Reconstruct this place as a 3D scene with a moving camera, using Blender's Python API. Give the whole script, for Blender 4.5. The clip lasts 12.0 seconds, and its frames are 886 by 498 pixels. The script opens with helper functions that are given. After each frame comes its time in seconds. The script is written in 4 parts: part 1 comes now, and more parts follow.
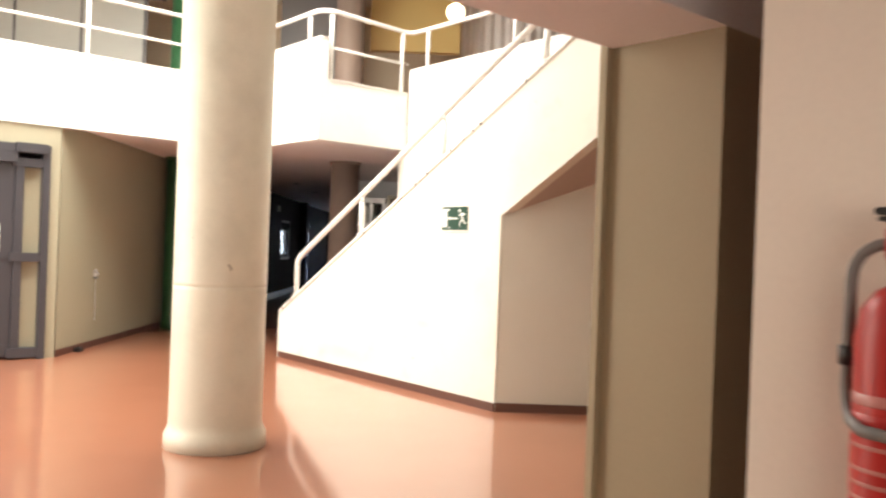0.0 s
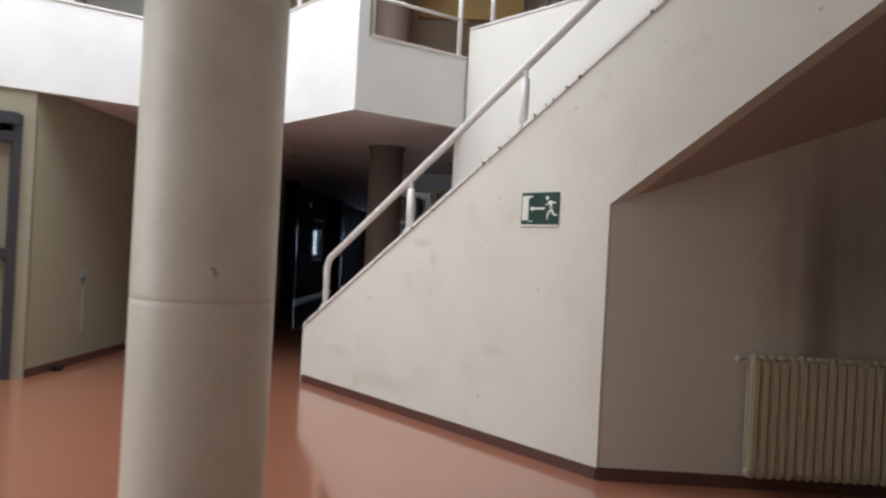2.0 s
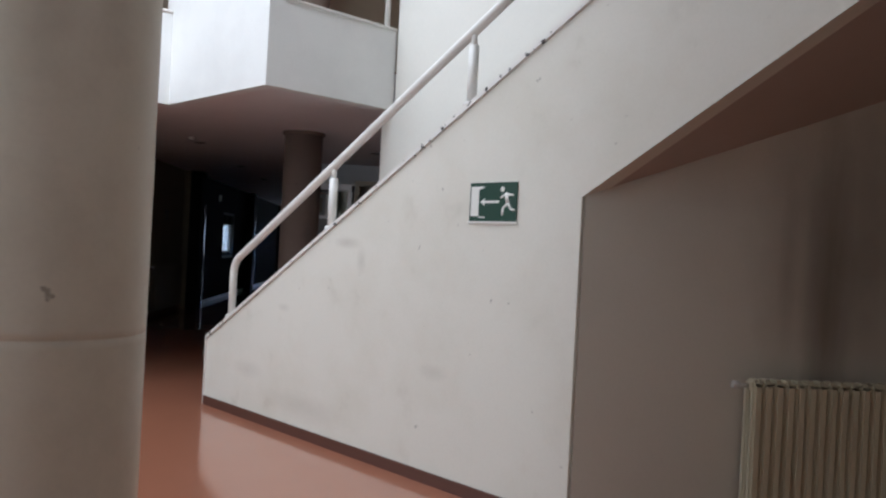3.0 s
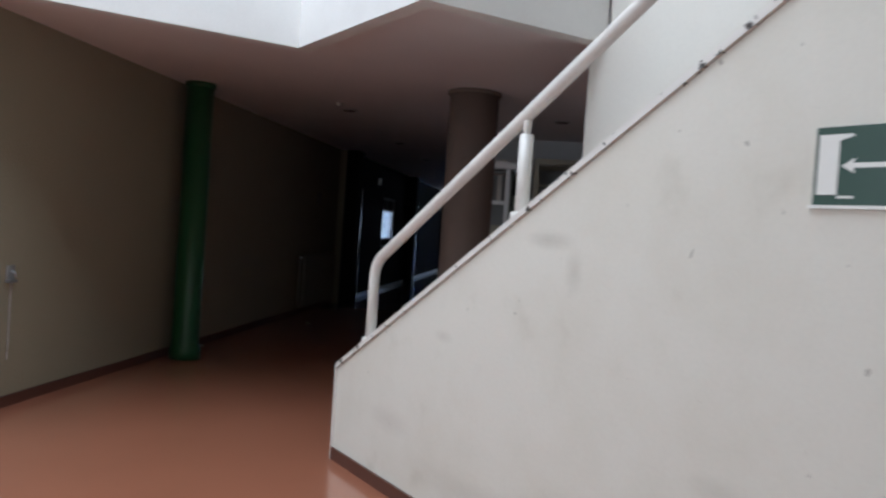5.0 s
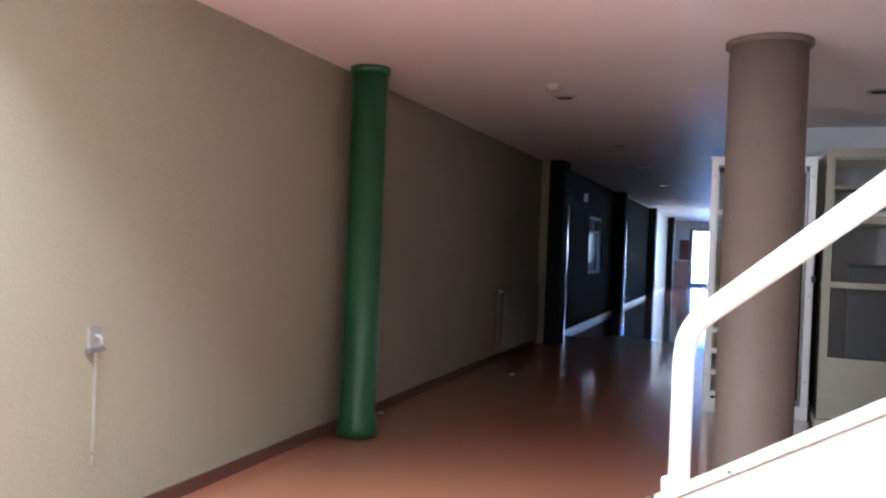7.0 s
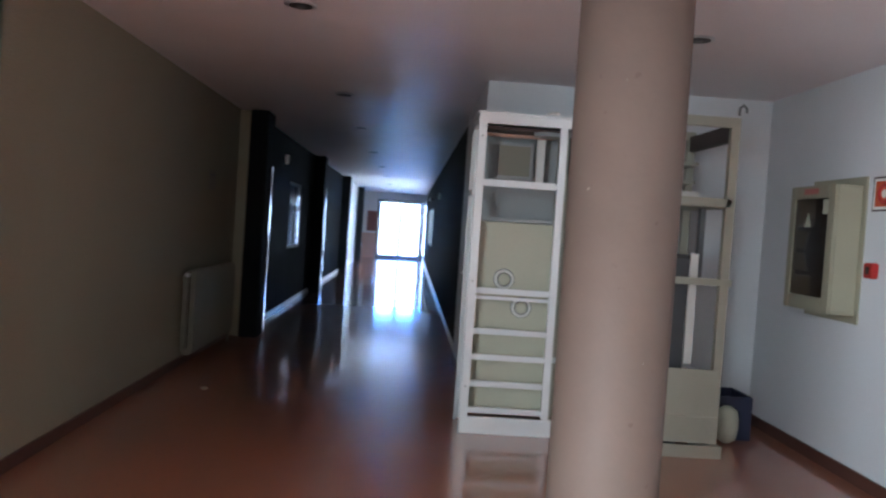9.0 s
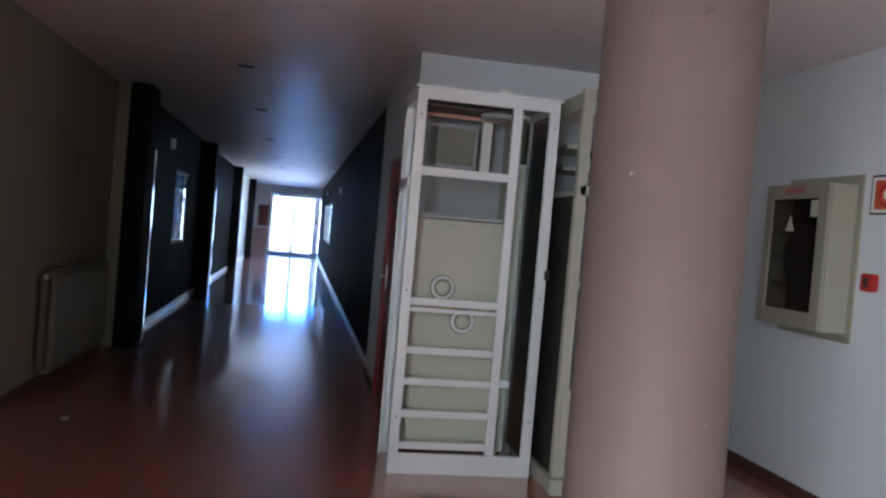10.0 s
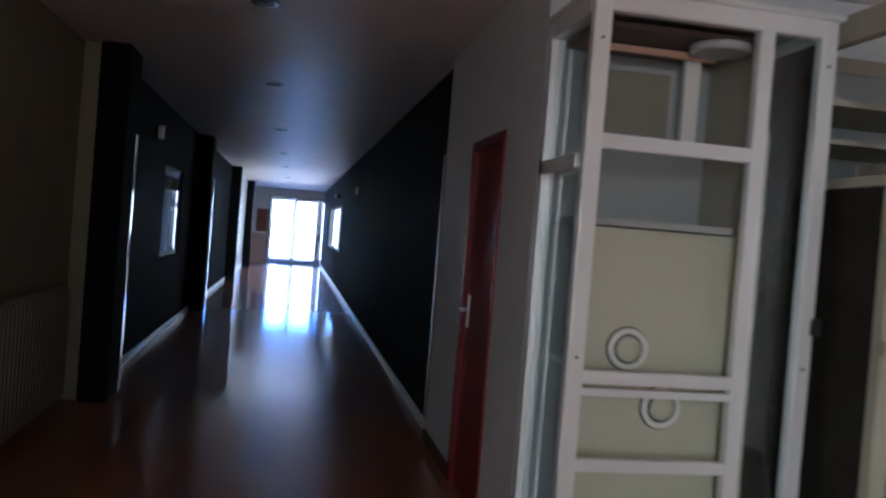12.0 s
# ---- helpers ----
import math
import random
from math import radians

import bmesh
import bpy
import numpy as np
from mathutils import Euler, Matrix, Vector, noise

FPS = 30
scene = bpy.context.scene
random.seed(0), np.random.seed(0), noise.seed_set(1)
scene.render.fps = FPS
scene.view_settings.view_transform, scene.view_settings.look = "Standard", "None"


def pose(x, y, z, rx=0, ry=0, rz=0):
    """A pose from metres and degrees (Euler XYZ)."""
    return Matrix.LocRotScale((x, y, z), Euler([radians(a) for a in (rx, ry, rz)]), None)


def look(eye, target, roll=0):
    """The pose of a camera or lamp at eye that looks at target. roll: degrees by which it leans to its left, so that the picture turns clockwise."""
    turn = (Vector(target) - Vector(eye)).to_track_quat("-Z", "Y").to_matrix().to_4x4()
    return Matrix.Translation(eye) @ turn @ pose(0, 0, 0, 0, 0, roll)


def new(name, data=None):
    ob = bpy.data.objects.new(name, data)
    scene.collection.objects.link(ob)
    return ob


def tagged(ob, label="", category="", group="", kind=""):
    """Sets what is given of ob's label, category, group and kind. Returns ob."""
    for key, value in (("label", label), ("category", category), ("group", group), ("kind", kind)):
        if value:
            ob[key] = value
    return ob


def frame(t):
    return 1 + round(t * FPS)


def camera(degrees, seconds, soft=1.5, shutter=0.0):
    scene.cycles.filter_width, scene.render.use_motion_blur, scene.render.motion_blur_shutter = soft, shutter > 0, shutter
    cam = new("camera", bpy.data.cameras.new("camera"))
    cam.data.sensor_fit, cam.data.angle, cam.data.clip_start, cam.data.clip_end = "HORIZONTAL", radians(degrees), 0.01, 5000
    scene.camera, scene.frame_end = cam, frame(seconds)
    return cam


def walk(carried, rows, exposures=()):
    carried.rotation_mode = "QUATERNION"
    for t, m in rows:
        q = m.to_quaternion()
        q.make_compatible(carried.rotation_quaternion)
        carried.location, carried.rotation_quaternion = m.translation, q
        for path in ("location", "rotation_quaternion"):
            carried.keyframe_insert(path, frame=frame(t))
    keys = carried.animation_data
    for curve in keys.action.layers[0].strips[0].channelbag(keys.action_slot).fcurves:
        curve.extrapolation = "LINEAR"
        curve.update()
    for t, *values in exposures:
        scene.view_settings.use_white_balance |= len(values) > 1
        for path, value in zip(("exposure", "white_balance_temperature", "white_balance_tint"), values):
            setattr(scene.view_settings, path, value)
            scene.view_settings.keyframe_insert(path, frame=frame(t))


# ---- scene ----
cam = camera(57.2, 12.0, soft=2.3, shutter=0.4)
PATH = [
    (0, (1.695, 1.374, 1.447), (1.724, 3.373, 1.445), 2.1),
    (0.5, (1.676, 1.863, 1.468), (1.511, 3.856, 1.441), 2.3),
    (1, (1.584, 2.407, 1.469), (1.342, 4.392, 1.433), 2.3),
    (1.5, (1.504, 2.904, 1.44), (1.292, 4.893, 1.417), 2.7),
    (2, (1.405, 3.444, 1.406), (1.35, 5.443, 1.41), 3.0),
    (2.5, (1.351, 3.94, 1.396), (1.456, 5.937, 1.418), 3.2),
    (2.7, (1.31, 4.138, 1.412), (1.466, 6.132, 1.43), 3.1),
    (4.3, (1.25, 6.032, 1.536), (1.233, 8.03, 1.464), 3.2),
    (4.5, (1.154, 6.189, 1.479), (1.086, 8.188, 1.432), 4.2),
    (5, (1.024, 6.775, 1.479), (0.778, 8.759, 1.428), 4.0),
    (5.5, (0.907, 7.295, 1.486), (0.484, 9.249, 1.436), 4.0),
    (6, (0.655, 7.996, 1.494), (0.078, 9.91, 1.454), 3.2),
    (6.5, (0.418, 8.518, 1.488), (-0.257, 10.401, 1.458), 2.4),
    (6.7, (0.324, 8.72, 1.473), (-0.388, 10.588, 1.454), 2.1),
    (8.3, (-0.291, 10.298, 1.505), (-0.548, 12.28, 1.461), 3.7),
    (8.5, (-0.362, 10.515, 1.508), (-0.519, 12.508, 1.458), 3.6),
    (9, (-0.563, 11.023, 1.504), (-0.478, 13.02, 1.448), 3.9),
    (9.5, (-0.66, 11.52, 1.501), (-0.418, 13.505, 1.444), 4.1),
    (10, (-0.749, 12.078, 1.488), (-0.396, 14.046, 1.445), 4.9),
    (10.5, (-0.802, 12.554, 1.489), (-0.408, 14.514, 1.457), 4.7),
    (11, (-0.859, 13.152, 1.492), (-0.47, 15.114, 1.46), 4.7),
    (11.5, (-0.934, 13.719, 1.493), (-0.551, 15.681, 1.457), 4.8),
    (12, (-1.034, 14.366, 1.487), (-0.667, 16.332, 1.454), 4.6),
]
walk(cam, [(t, look(eye, target, roll)) for t, eye, target, roll in PATH],
     [(0, 0.85, 7700, 10), (0.5, -0.2, 7500, 10), (1.5, -0.72, 6800, 10), (2.7, -0.9, 5950, 9), (4.5, -0.95, 5850, 8), (5.5, -0.85, 5850, 8), (6.0, 0.0, 5900, 8), (6.7, 1.2, 5800, 8),
      (8.3, 1.75, 5650, 3), (9.5, 1.45, 5650, 3), (10.5, 1.3, 5750, 3), (12.0, 1.12, 5950, 5)])

# ---- world, sun, large lights ----
world = bpy.data.worlds.new("sky")
scene.world = world
world.use_nodes = True
wn = world.node_tree.nodes
sky = wn.new("ShaderNodeTexSky")
sky.sky_type = "NISHITA"
sky.sun_disc = False
sky.sun_elevation = radians(27)
sky.sun_rotation = radians(200)
world.node_tree.links.new(sky.outputs[0], wn["Background"].inputs[0])
wn["Background"].inputs[1].default_value = 0.15

sun = new("sun", bpy.data.lights.new("sun", "SUN"))
sun.data.energy, sun.data.angle, sun.data.color = 0.6, radians(12), (1.0, 0.95, 0.88)
sun.matrix_world = look((0, 0, 0), (0.25, 0.85, -0.46))


def area(name, m, sx, sy, power, colour):
    ob = new(name, bpy.data.lights.new(name, "AREA"))
    ob.data.shape, ob.data.size, ob.data.size_y = "RECTANGLE", sx, sy
    ob.data.energy, ob.data.color = power, colour
    ob.matrix_world = m
    return ob


# frame of the stair and balcony: u up along the flight, d across it
UD = pose(-0.19, 11.69, 0, 0, 0, -50.55)


def ud(u, d, z=0.0):
    return UD @ Vector((u, d, z))


area("skylight_daylight", UD @ pose(0.8, -2.25, 6.25), 3.3, 4.6, 560, (0.93, 0.96, 1.0))
area("hall_window_daylight", UD @ pose(1.2, -7.05, 2.6, 90, 0, 0), 4.0, 4.2, 300, (0.92, 0.96, 1.0))
# added fill lamp; no opening is known behind the start of the walk
area("added_entrance_fill", pose(2.2, -4.05, 1.2, 90, 0, 0), 3.8, 2.1, 75, (0.95, 0.97, 1.0))


# ---- materials ----
def mat(name, colour, rough=0.6, metal=0.0, grain=0.06, grain_size=60.0, stain=0.10, stain_size=1.2, bump=0.15, bump_size=120.0,
        bump_dist=0.002, rough_var=0.08, spec=0.5, tint=None, coat=0.0):
    m = bpy.data.materials.new(name)
    m.use_nodes = True
    n, l = m.node_tree.nodes, m.node_tree.links
    b = n["Principled BSDF"]
    tc = n.new("ShaderNodeTexCoord")
    fine, broad = n.new("ShaderNodeTexNoise"), n.new("ShaderNodeTexNoise")
    fine.inputs["Scale"].default_value, fine.inputs["Detail"].default_value = grain_size, 4
    broad.inputs["Scale"].default_value, broad.inputs["Detail"].default_value = stain_size, 5
    broad.inputs["Roughness"].default_value = 0.6
    for t in (fine, broad):
        l.new(tc.outputs["Object"], t.inputs["Vector"])
    tint = tint or tuple(c * 0.55 for c in colour)
    mix1, mix2 = n.new("ShaderNodeMix"), n.new("ShaderNodeMix")
    for mx in (mix1, mix2):
        mx.data_type = "RGBA"
    ramp1, ramp2 = n.new("ShaderNodeMapRange"), n.new("ShaderNodeMapRange")
    ramp1.inputs[1].default_value, ramp1.inputs[2].default_value, ramp1.inputs[4].default_value = 0.45, 0.75, stain
    ramp2.inputs[1].default_value, ramp2.inputs[2].default_value, ramp2.inputs[4].default_value = 0.40, 0.80, grain
    l.new(broad.outputs[0], ramp1.inputs[0])
    l.new(fine.outputs[0], ramp2.inputs[0])
    mix1.inputs[6].default_value, mix1.inputs[7].default_value = (*colour, 1), (*tint, 1)
    mix2.inputs[7].default_value = (*[c * 0.4 for c in colour], 1)
    l.new(ramp1.outputs[0], mix1.inputs[0])
    l.new(mix1.outputs[2], mix2.inputs[6])
    l.new(ramp2.outputs[0], mix2.inputs[0])
    l.new(mix2.outputs[2], b.inputs["Base Color"])
    rr = n.new("ShaderNodeMapRange")
    rr.inputs[3].default_value, rr.inputs[4].default_value = max(0.02, rough - rough_var), min(1, rough + rough_var)
    l.new(broad.outputs[0], rr.inputs[0])
    l.new(rr.outputs[0], b.inputs["Roughness"])
    b.inputs["Metallic"].default_value = metal
    b.inputs["Specular IOR Level"].default_value = spec
    b.inputs["Coat Weight"].default_value = coat
    if bump:
        bn, bp = n.new("ShaderNodeTexNoise"), n.new("ShaderNodeBump")
        bn.inputs["Scale"].default_value, bn.inputs["Detail"].default_value = bump_size, 3
        l.new(tc.outputs["Object"], bn.inputs["Vector"])
        l.new(bn.outputs[0], bp.inputs["Height"])
        bp.inputs["Strength"].default_value, bp.inputs["Distance"].default_value = bump, bump_dist
        l.new(bp.outputs[0], b.inputs["Normal"])
    return m


M_FLOOR = mat("terracotta_linoleum", (0.375, 0.148, 0.086), 0.33, grain=0.12, grain_size=90, stain=0.26, stain_size=0.7, bump=0.02, bump_size=14, rough_var=0.04, tint=(0.25, 0.096, 0.055), coat=1.0, spec=0.28)
M_FLOOR.node_tree.nodes["Principled BSDF"].inputs["Coat Roughness"].default_value = 0.075
M_WHITE = mat("white_wall_paint", (0.74, 0.72, 0.66), 0.7, stain=0.10, bump=0.16, bump_size=90, bump_dist=0.003)
M_STUCCO = mat("cream_textured_plaster", (0.31, 0.285, 0.205), 0.75, stain=0.14, stain_size=0.9, bump=0.8, bump_size=70, bump_dist=0.006, tint=(0.23, 0.21, 0.155))
M_BALC = mat("white_balcony_paint", (0.80, 0.80, 0.78), 0.6, stain=0.22, bump=0.2, bump_size=80)
M_CEIL = mat("mauve_white_ceiling_paint", (0.80, 0.755, 0.765), 0.5, stain=0.08, bump=0.1)
M_COOL = mat("cool_white_wall_paint", (0.74, 0.76, 0.78), 0.65, stain=0.08, bump=0.3, bump_size=80)
M_COLUMN = mat("beige_column_paint", (0.69, 0.655, 0.55), 0.42, stain=0.4, stain_size=2.4, bump=0.12, bump_size=30, bump_dist=0.004, tint=(0.42, 0.39, 0.32))
M_BROWN = mat("pinkish_brown_column_paint", (0.178, 0.131, 0.107), 0.62, stain=0.4, stain_size=2.2, bump=0.25, bump_size=9, bump_dist=0.01, spec=0.35, tint=(0.132, 0.097, 0.080))
M_GREEN = mat("dark_green_enamel", (0.02, 0.11, 0.045), 0.3, stain=0.1, bump=0.05)
M_SKIRT = mat("red_brown_skirting", (0.105, 0.045, 0.033), 0.45, stain=0.15)
M_DOOR = mat("dark_grey_steel_paint", (0.038, 0.036, 0.043), 0.45, stain=0.15, bump=0.08)
M_RAIL = mat("white_enamelled_steel", (0.78, 0.76, 0.72), 0.35, stain=0.1, bump=0.05, grain=0.12)
M_NAVY = mat("black_blue_laminate", (0.014, 0.0142, 0.0155), 0.75, stain=0.25, bump=0.03, rough_var=0.08, spec=0.02, tint=(0.025, 0.0255, 0.029))
M_ALU = mat("brushed_aluminium", (0.72, 0.73, 0.74), 0.36, metal=0.85, stain=0.1, bump=0.1, bump_size=200, bump_dist=0.001)
M_CREAM = mat("cream_painted_board", (0.55, 0.55, 0.43), 0.55, stain=0.12)
M_RED = mat("red_paint", (0.42, 0.02, 0.018), 0.4, stain=0.12)
M_BLACK = mat("black_rubber", (0.02, 0.02, 0.02), 0.5)
M_BLUE = mat("blue_lettering", (0.03, 0.20, 0.62), 0.5, bump=0)
M_SIGNG = mat("green_sign_plastic", (0.007, 0.048, 0.029), 0.35, bump=0)
M_SIGNW = mat("white_sign_plastic", (0.80, 0.80, 0.76), 0.4, bump=0)
M_YEL = mat("yellow_sign_print", (0.75, 0.50, 0.03), 0.5, bump=0)
M_RAD = mat("cream_radiator_enamel", (0.55, 0.51, 0.38), 0.42, stain=0.12)
M_GREY = mat("grey_board", (0.16, 0.165, 0.17), 0.55, stain=0.15)
M_PAVE = mat("pale_paving", (0.42, 0.41, 0.39), 0.8)
M_UPPER = mat("pale_beige_wall_paint", (0.66, 0.58, 0.44), 0.7, stain=0.12)
M_STRIP = mat("polished_metal_edge", (0.80, 0.81, 0.83), 0.14, metal=1.0, stain=0.05, grain=0.02, bump=0, rough_var=0.03)
M_CORK = mat("brown_cork_board", (0.20, 0.07, 0.045), 0.8)
M_SALMON = mat("salmon_wainscot", (0.55, 0.33, 0.24), 0.6)
M_OLIVE = mat("lamplit_ochre_wall_paint", (0.40, 0.28, 0.10), 0.6)
M_CURTAIN = mat("pale_grey_fabric", (0.72, 0.71, 0.70), 0.85)
M_JAMB = mat("beige_jamb_paint", (0.36, 0.285, 0.185), 0.6, stain=0.12, bump=0.3, bump_size=60)
M_WARM = mat("warm_white_paint", (0.76, 0.67, 0.58), 0.65, stain=0.08, bump=0.25, bump_size=80)
M_CHIPPED = mat("chipped_white_enamel", (0.74, 0.72, 0.68), 0.4, stain=0.0, grain=0.0)
M_STEP = mat("grey_stone_step", (0.36, 0.30, 0.26), 0.5)


def add_chips(m, scale=22.0, low=0.62, dark=(0.05, 0.045, 0.04), soft=0.03, most=1.0):
    """Bare dark flakes where the paint has come off."""
    n, l = m.node_tree.nodes, m.node_tree.links
    b = n["Principled BSDF"]
    old = b.inputs["Base Color"].links[0].from_socket
    tc, ns, mr, mx = n.new("ShaderNodeTexCoord"), n.new("ShaderNodeTexNoise"), n.new("ShaderNodeMapRange"), n.new("ShaderNodeMix")
    ns.inputs["Scale"].default_value, ns.inputs["Detail"].default_value = scale, 6
    l.new(tc.outputs["Object"], ns.inputs["Vector"])
    mr.inputs[1].default_value, mr.inputs[2].default_value = low, low + soft
    mr.inputs[4].default_value = most
    l.new(ns.outputs[0], mr.inputs[0])
    mx.data_type = "RGBA"
    mx.inputs[7].default_value = (*dark, 1)
    l.new(mr.outputs[0], mx.inputs[0])
    l.new(old, mx.inputs[6])
    l.new(mx.outputs[2], b.inputs["Base Color"])


M_STAIRW = mat("scuffed_stair_wall_paint", (0.73, 0.71, 0.64), 0.7, stain=0.45, stain_size=1.6, tint=(0.60, 0.565, 0.47), bump=0.14, bump_size=90, bump_dist=0.003)
add_chips(M_STAIRW, 3.2, 0.62, (0.46, 0.43, 0.36), 0.14, 0.25)
add_chips(M_STAIRW, 14.0, 0.70, (0.25, 0.23, 0.20), 0.03, 0.5)
# stair wall paint lowered in tone for the shade under the stair
M_NOOK = mat("dusty_shade_toned_nook_paint", (0.62, 0.59, 0.52), 0.7, stain=0.14, bump=0.14, bump_size=90, bump_dist=0.003)


def add_soft_mark(m, centre, size, dark, most):
    """A darker patch with a soft outline: dust, scuffs and a broad dark area."""
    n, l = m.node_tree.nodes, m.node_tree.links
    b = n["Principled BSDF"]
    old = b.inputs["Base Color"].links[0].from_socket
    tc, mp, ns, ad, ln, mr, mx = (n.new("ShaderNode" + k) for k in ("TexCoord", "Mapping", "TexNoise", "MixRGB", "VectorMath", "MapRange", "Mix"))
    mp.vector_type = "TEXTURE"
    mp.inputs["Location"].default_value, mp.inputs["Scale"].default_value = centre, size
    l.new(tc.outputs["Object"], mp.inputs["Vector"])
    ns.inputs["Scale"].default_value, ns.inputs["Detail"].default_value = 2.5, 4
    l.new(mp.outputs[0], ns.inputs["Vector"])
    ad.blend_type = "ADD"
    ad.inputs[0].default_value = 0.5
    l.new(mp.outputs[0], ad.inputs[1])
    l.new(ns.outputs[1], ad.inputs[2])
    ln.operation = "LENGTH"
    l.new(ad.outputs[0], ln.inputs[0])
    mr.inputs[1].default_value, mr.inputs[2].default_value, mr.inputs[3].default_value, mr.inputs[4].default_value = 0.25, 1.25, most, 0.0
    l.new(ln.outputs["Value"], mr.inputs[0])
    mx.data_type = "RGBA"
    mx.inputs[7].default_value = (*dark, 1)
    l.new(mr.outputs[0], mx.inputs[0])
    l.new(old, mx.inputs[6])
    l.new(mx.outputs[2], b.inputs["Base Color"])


# dust streaks at 3.70 and 3.45; broad darker patch towards the upper right
add_soft_mark(M_NOOK, (3.70, 8.62, 1.45), (0.13, 4.0, 0.95), (0.13, 0.10, 0.08), 0.65)
add_soft_mark(M_NOOK, (4.05, 8.62, 1.75), (0.6, 4.0, 0.85), (0.14, 0.11, 0.085), 0.65)
add_soft_mark(M_NOOK, (3.45, 8.62, 1.55), (0.05, 4.0, 0.45), (0.2, 0.165, 0.13), 0.3)
add_chips(M_CHIPPED, 20.0, 0.615)
for cu, cz, su, sz, k in ((1.98, 1.47, 0.14, 0.04, 0.32), (2.12, 1.36, 0.05, 0.09, 0.25), (1.2, 0.95, 0.08, 0.03, 0.2), (0.75, 0.42, 0.22, 0.07, 0.18), (2.9, 0.7, 0.12, 0.05, 0.2), (1.6, 0.25, 0.5, 0.10, 0.2)):
    add_soft_mark(M_STAIRW, (cu, 0.0, cz), (su, 4.0, sz), (0.30, 0.275, 0.23), k)
add_chips(M_RAIL, 18.0, 0.72)
add_chips(M_BROWN, 17.0, 0.70, (0.11, 0.075, 0.06), 0.03, 0.6)
add_chips(M_BROWN, 26.0, 0.755, (0.5, 0.46, 0.42), 0.01)
add_chips(M_COLUMN, 9.0, 0.71, (0.36, 0.33, 0.27))


def glass(name, tint=(0.9, 0.95, 0.95), rough=0.02):
    m = bpy.data.materials.new(name)
    m.use_nodes = True
    b = m.node_tree.nodes["Principled BSDF"]
    b.inputs["Base Color"].default_value = (*tint, 1)
    b.inputs["Transmission Weight"].default_value = 1
    b.inputs["Roughness"].default_value = rough
    b.inputs["IOR"].default_value = 1.45
    return m


M_GLASS = glass("clear_glass")


def glow(name, colour, strength):
    m = bpy.data.materials.new(name)
    m.use_nodes = True
    b = m.node_tree.nodes["Principled BSDF"]
    b.inputs["Base Color"].default_value = (*colour, 1)
    b.inputs["Emission Color"].default_value = (*colour, 1)
    b.inputs["Emission Strength"].default_value = strength
    return m


M_OLIVEC = mat("olive_cream_enamel", (0.36, 0.34, 0.245), 0.5, stain=0.15)
# ceiling paint made darker and browner to stand for shade and floor bounce
M_SOFFIT = mat("soffit_paint_toned_for_shade", (0.45, 0.37, 0.33), 0.7, stain=0.12)
M_DOORRED = mat("dark_red_door_paint", (0.20, 0.010, 0.014), 0.4, stain=0.12)
M_DKSIDE = mat("dark_glossy_side_panel", (0.030, 0.030, 0.026), 0.12, stain=0.3, bump=0.05, bump_size=6)
M_OLIVEP = mat("olive_grey_panel", (0.24, 0.235, 0.185), 0.6)
M_CASEFR = mat("satin_aluminium_profile", (0.86, 0.88, 0.89), 0.40, metal=0.35, stain=0.05, stain_size=3, grain=0.02, bump=0, rough_var=0.05)
# cream radiator enamel with the corridor's shade put into its colour
M_RADSHADE = mat("shade_darkened_radiator_enamel", (0.16, 0.147, 0.11), 0.5, stain=0.12)
M_SHELF = mat("dull_cream_wood_paint", (0.43, 0.415, 0.33), 0.55, stain=0.22, stain_size=3)
M_DKWOOD = mat("dark_worn_board", (0.030, 0.027, 0.022), 0.65, spec=0.12, stain=0.6, stain_size=7, tint=(0.012, 0.010, 0.008))
M_HOSE = mat("grey_ribbed_hose_rubber", (0.16, 0.145, 0.135), 0.55)
M_GREYDARK = mat("dark_grey_board_face", (0.085, 0.086, 0.09), 0.6, stain=0.2, spec=0.3)
M_LABEL = mat("faded_red_print", (0.45, 0.16, 0.14), 0.45, bump=0)
M_BRN = mat("dark_brown_metal", (0.05, 0.028, 0.022), 0.45)
M_ORANGE = mat("orange_red_print", (0.55, 0.09, 0.03), 0.5, bump=0)
M_GREYL = mat("light_grey_panel", (0.38, 0.40, 0.40), 0.5)
M_DKGREEN = mat("dark_green_edge", (0.06, 0.09, 0.03), 0.4)
M_CRATE = mat("dark_blue_plastic", (0.02, 0.025, 0.06), 0.45)
M_FROST = mat("frosted_glass_screen", (0.50, 0.54, 0.50), 0.35)
M_DGLASS = glass("smoked_glass", (0.24, 0.18, 0.15), 0.08)
M_DGLASS.node_tree.nodes["Principled BSDF"].inputs["IOR"].default_value = 1.25
M_LAMP = glow("lit_lamp_globe", (1.0, 0.88, 0.65), 6)
M_OUT = glow("bright_outdoor_haze", (0.74, 0.84, 1.0), 3.8)
M_SKYBLUE = glow("clear_blue_sky", (0.08, 0.26, 1.0), 17.0)


# ---- mesh helpers ----
def box(bm, x0, x1, y0, y1, z0, z1, bev=0.0):
    r = bmesh.ops.create_cube(bm, size=1)
    bmesh.ops.transform(bm, verts=r["verts"], matrix=Matrix.Translation(((x0 + x1) / 2, (y0 + y1) / 2, (z0 + z1) / 2)) @ Matrix.Diagonal((abs(x1 - x0), abs(y1 - y0), abs(z1 - z0), 1)))
    if bev:
        es = list({e for v in r["verts"] for e in v.link_edges})
        bmesh.ops.bevel(bm, geom=es, offset=bev, segments=2, affect="EDGES")
    return bm


def boxes(*rows, bev=0.0):
    bm = bmesh.new()
    for r in rows:
        box(bm, *r, bev=bev)
    return bm


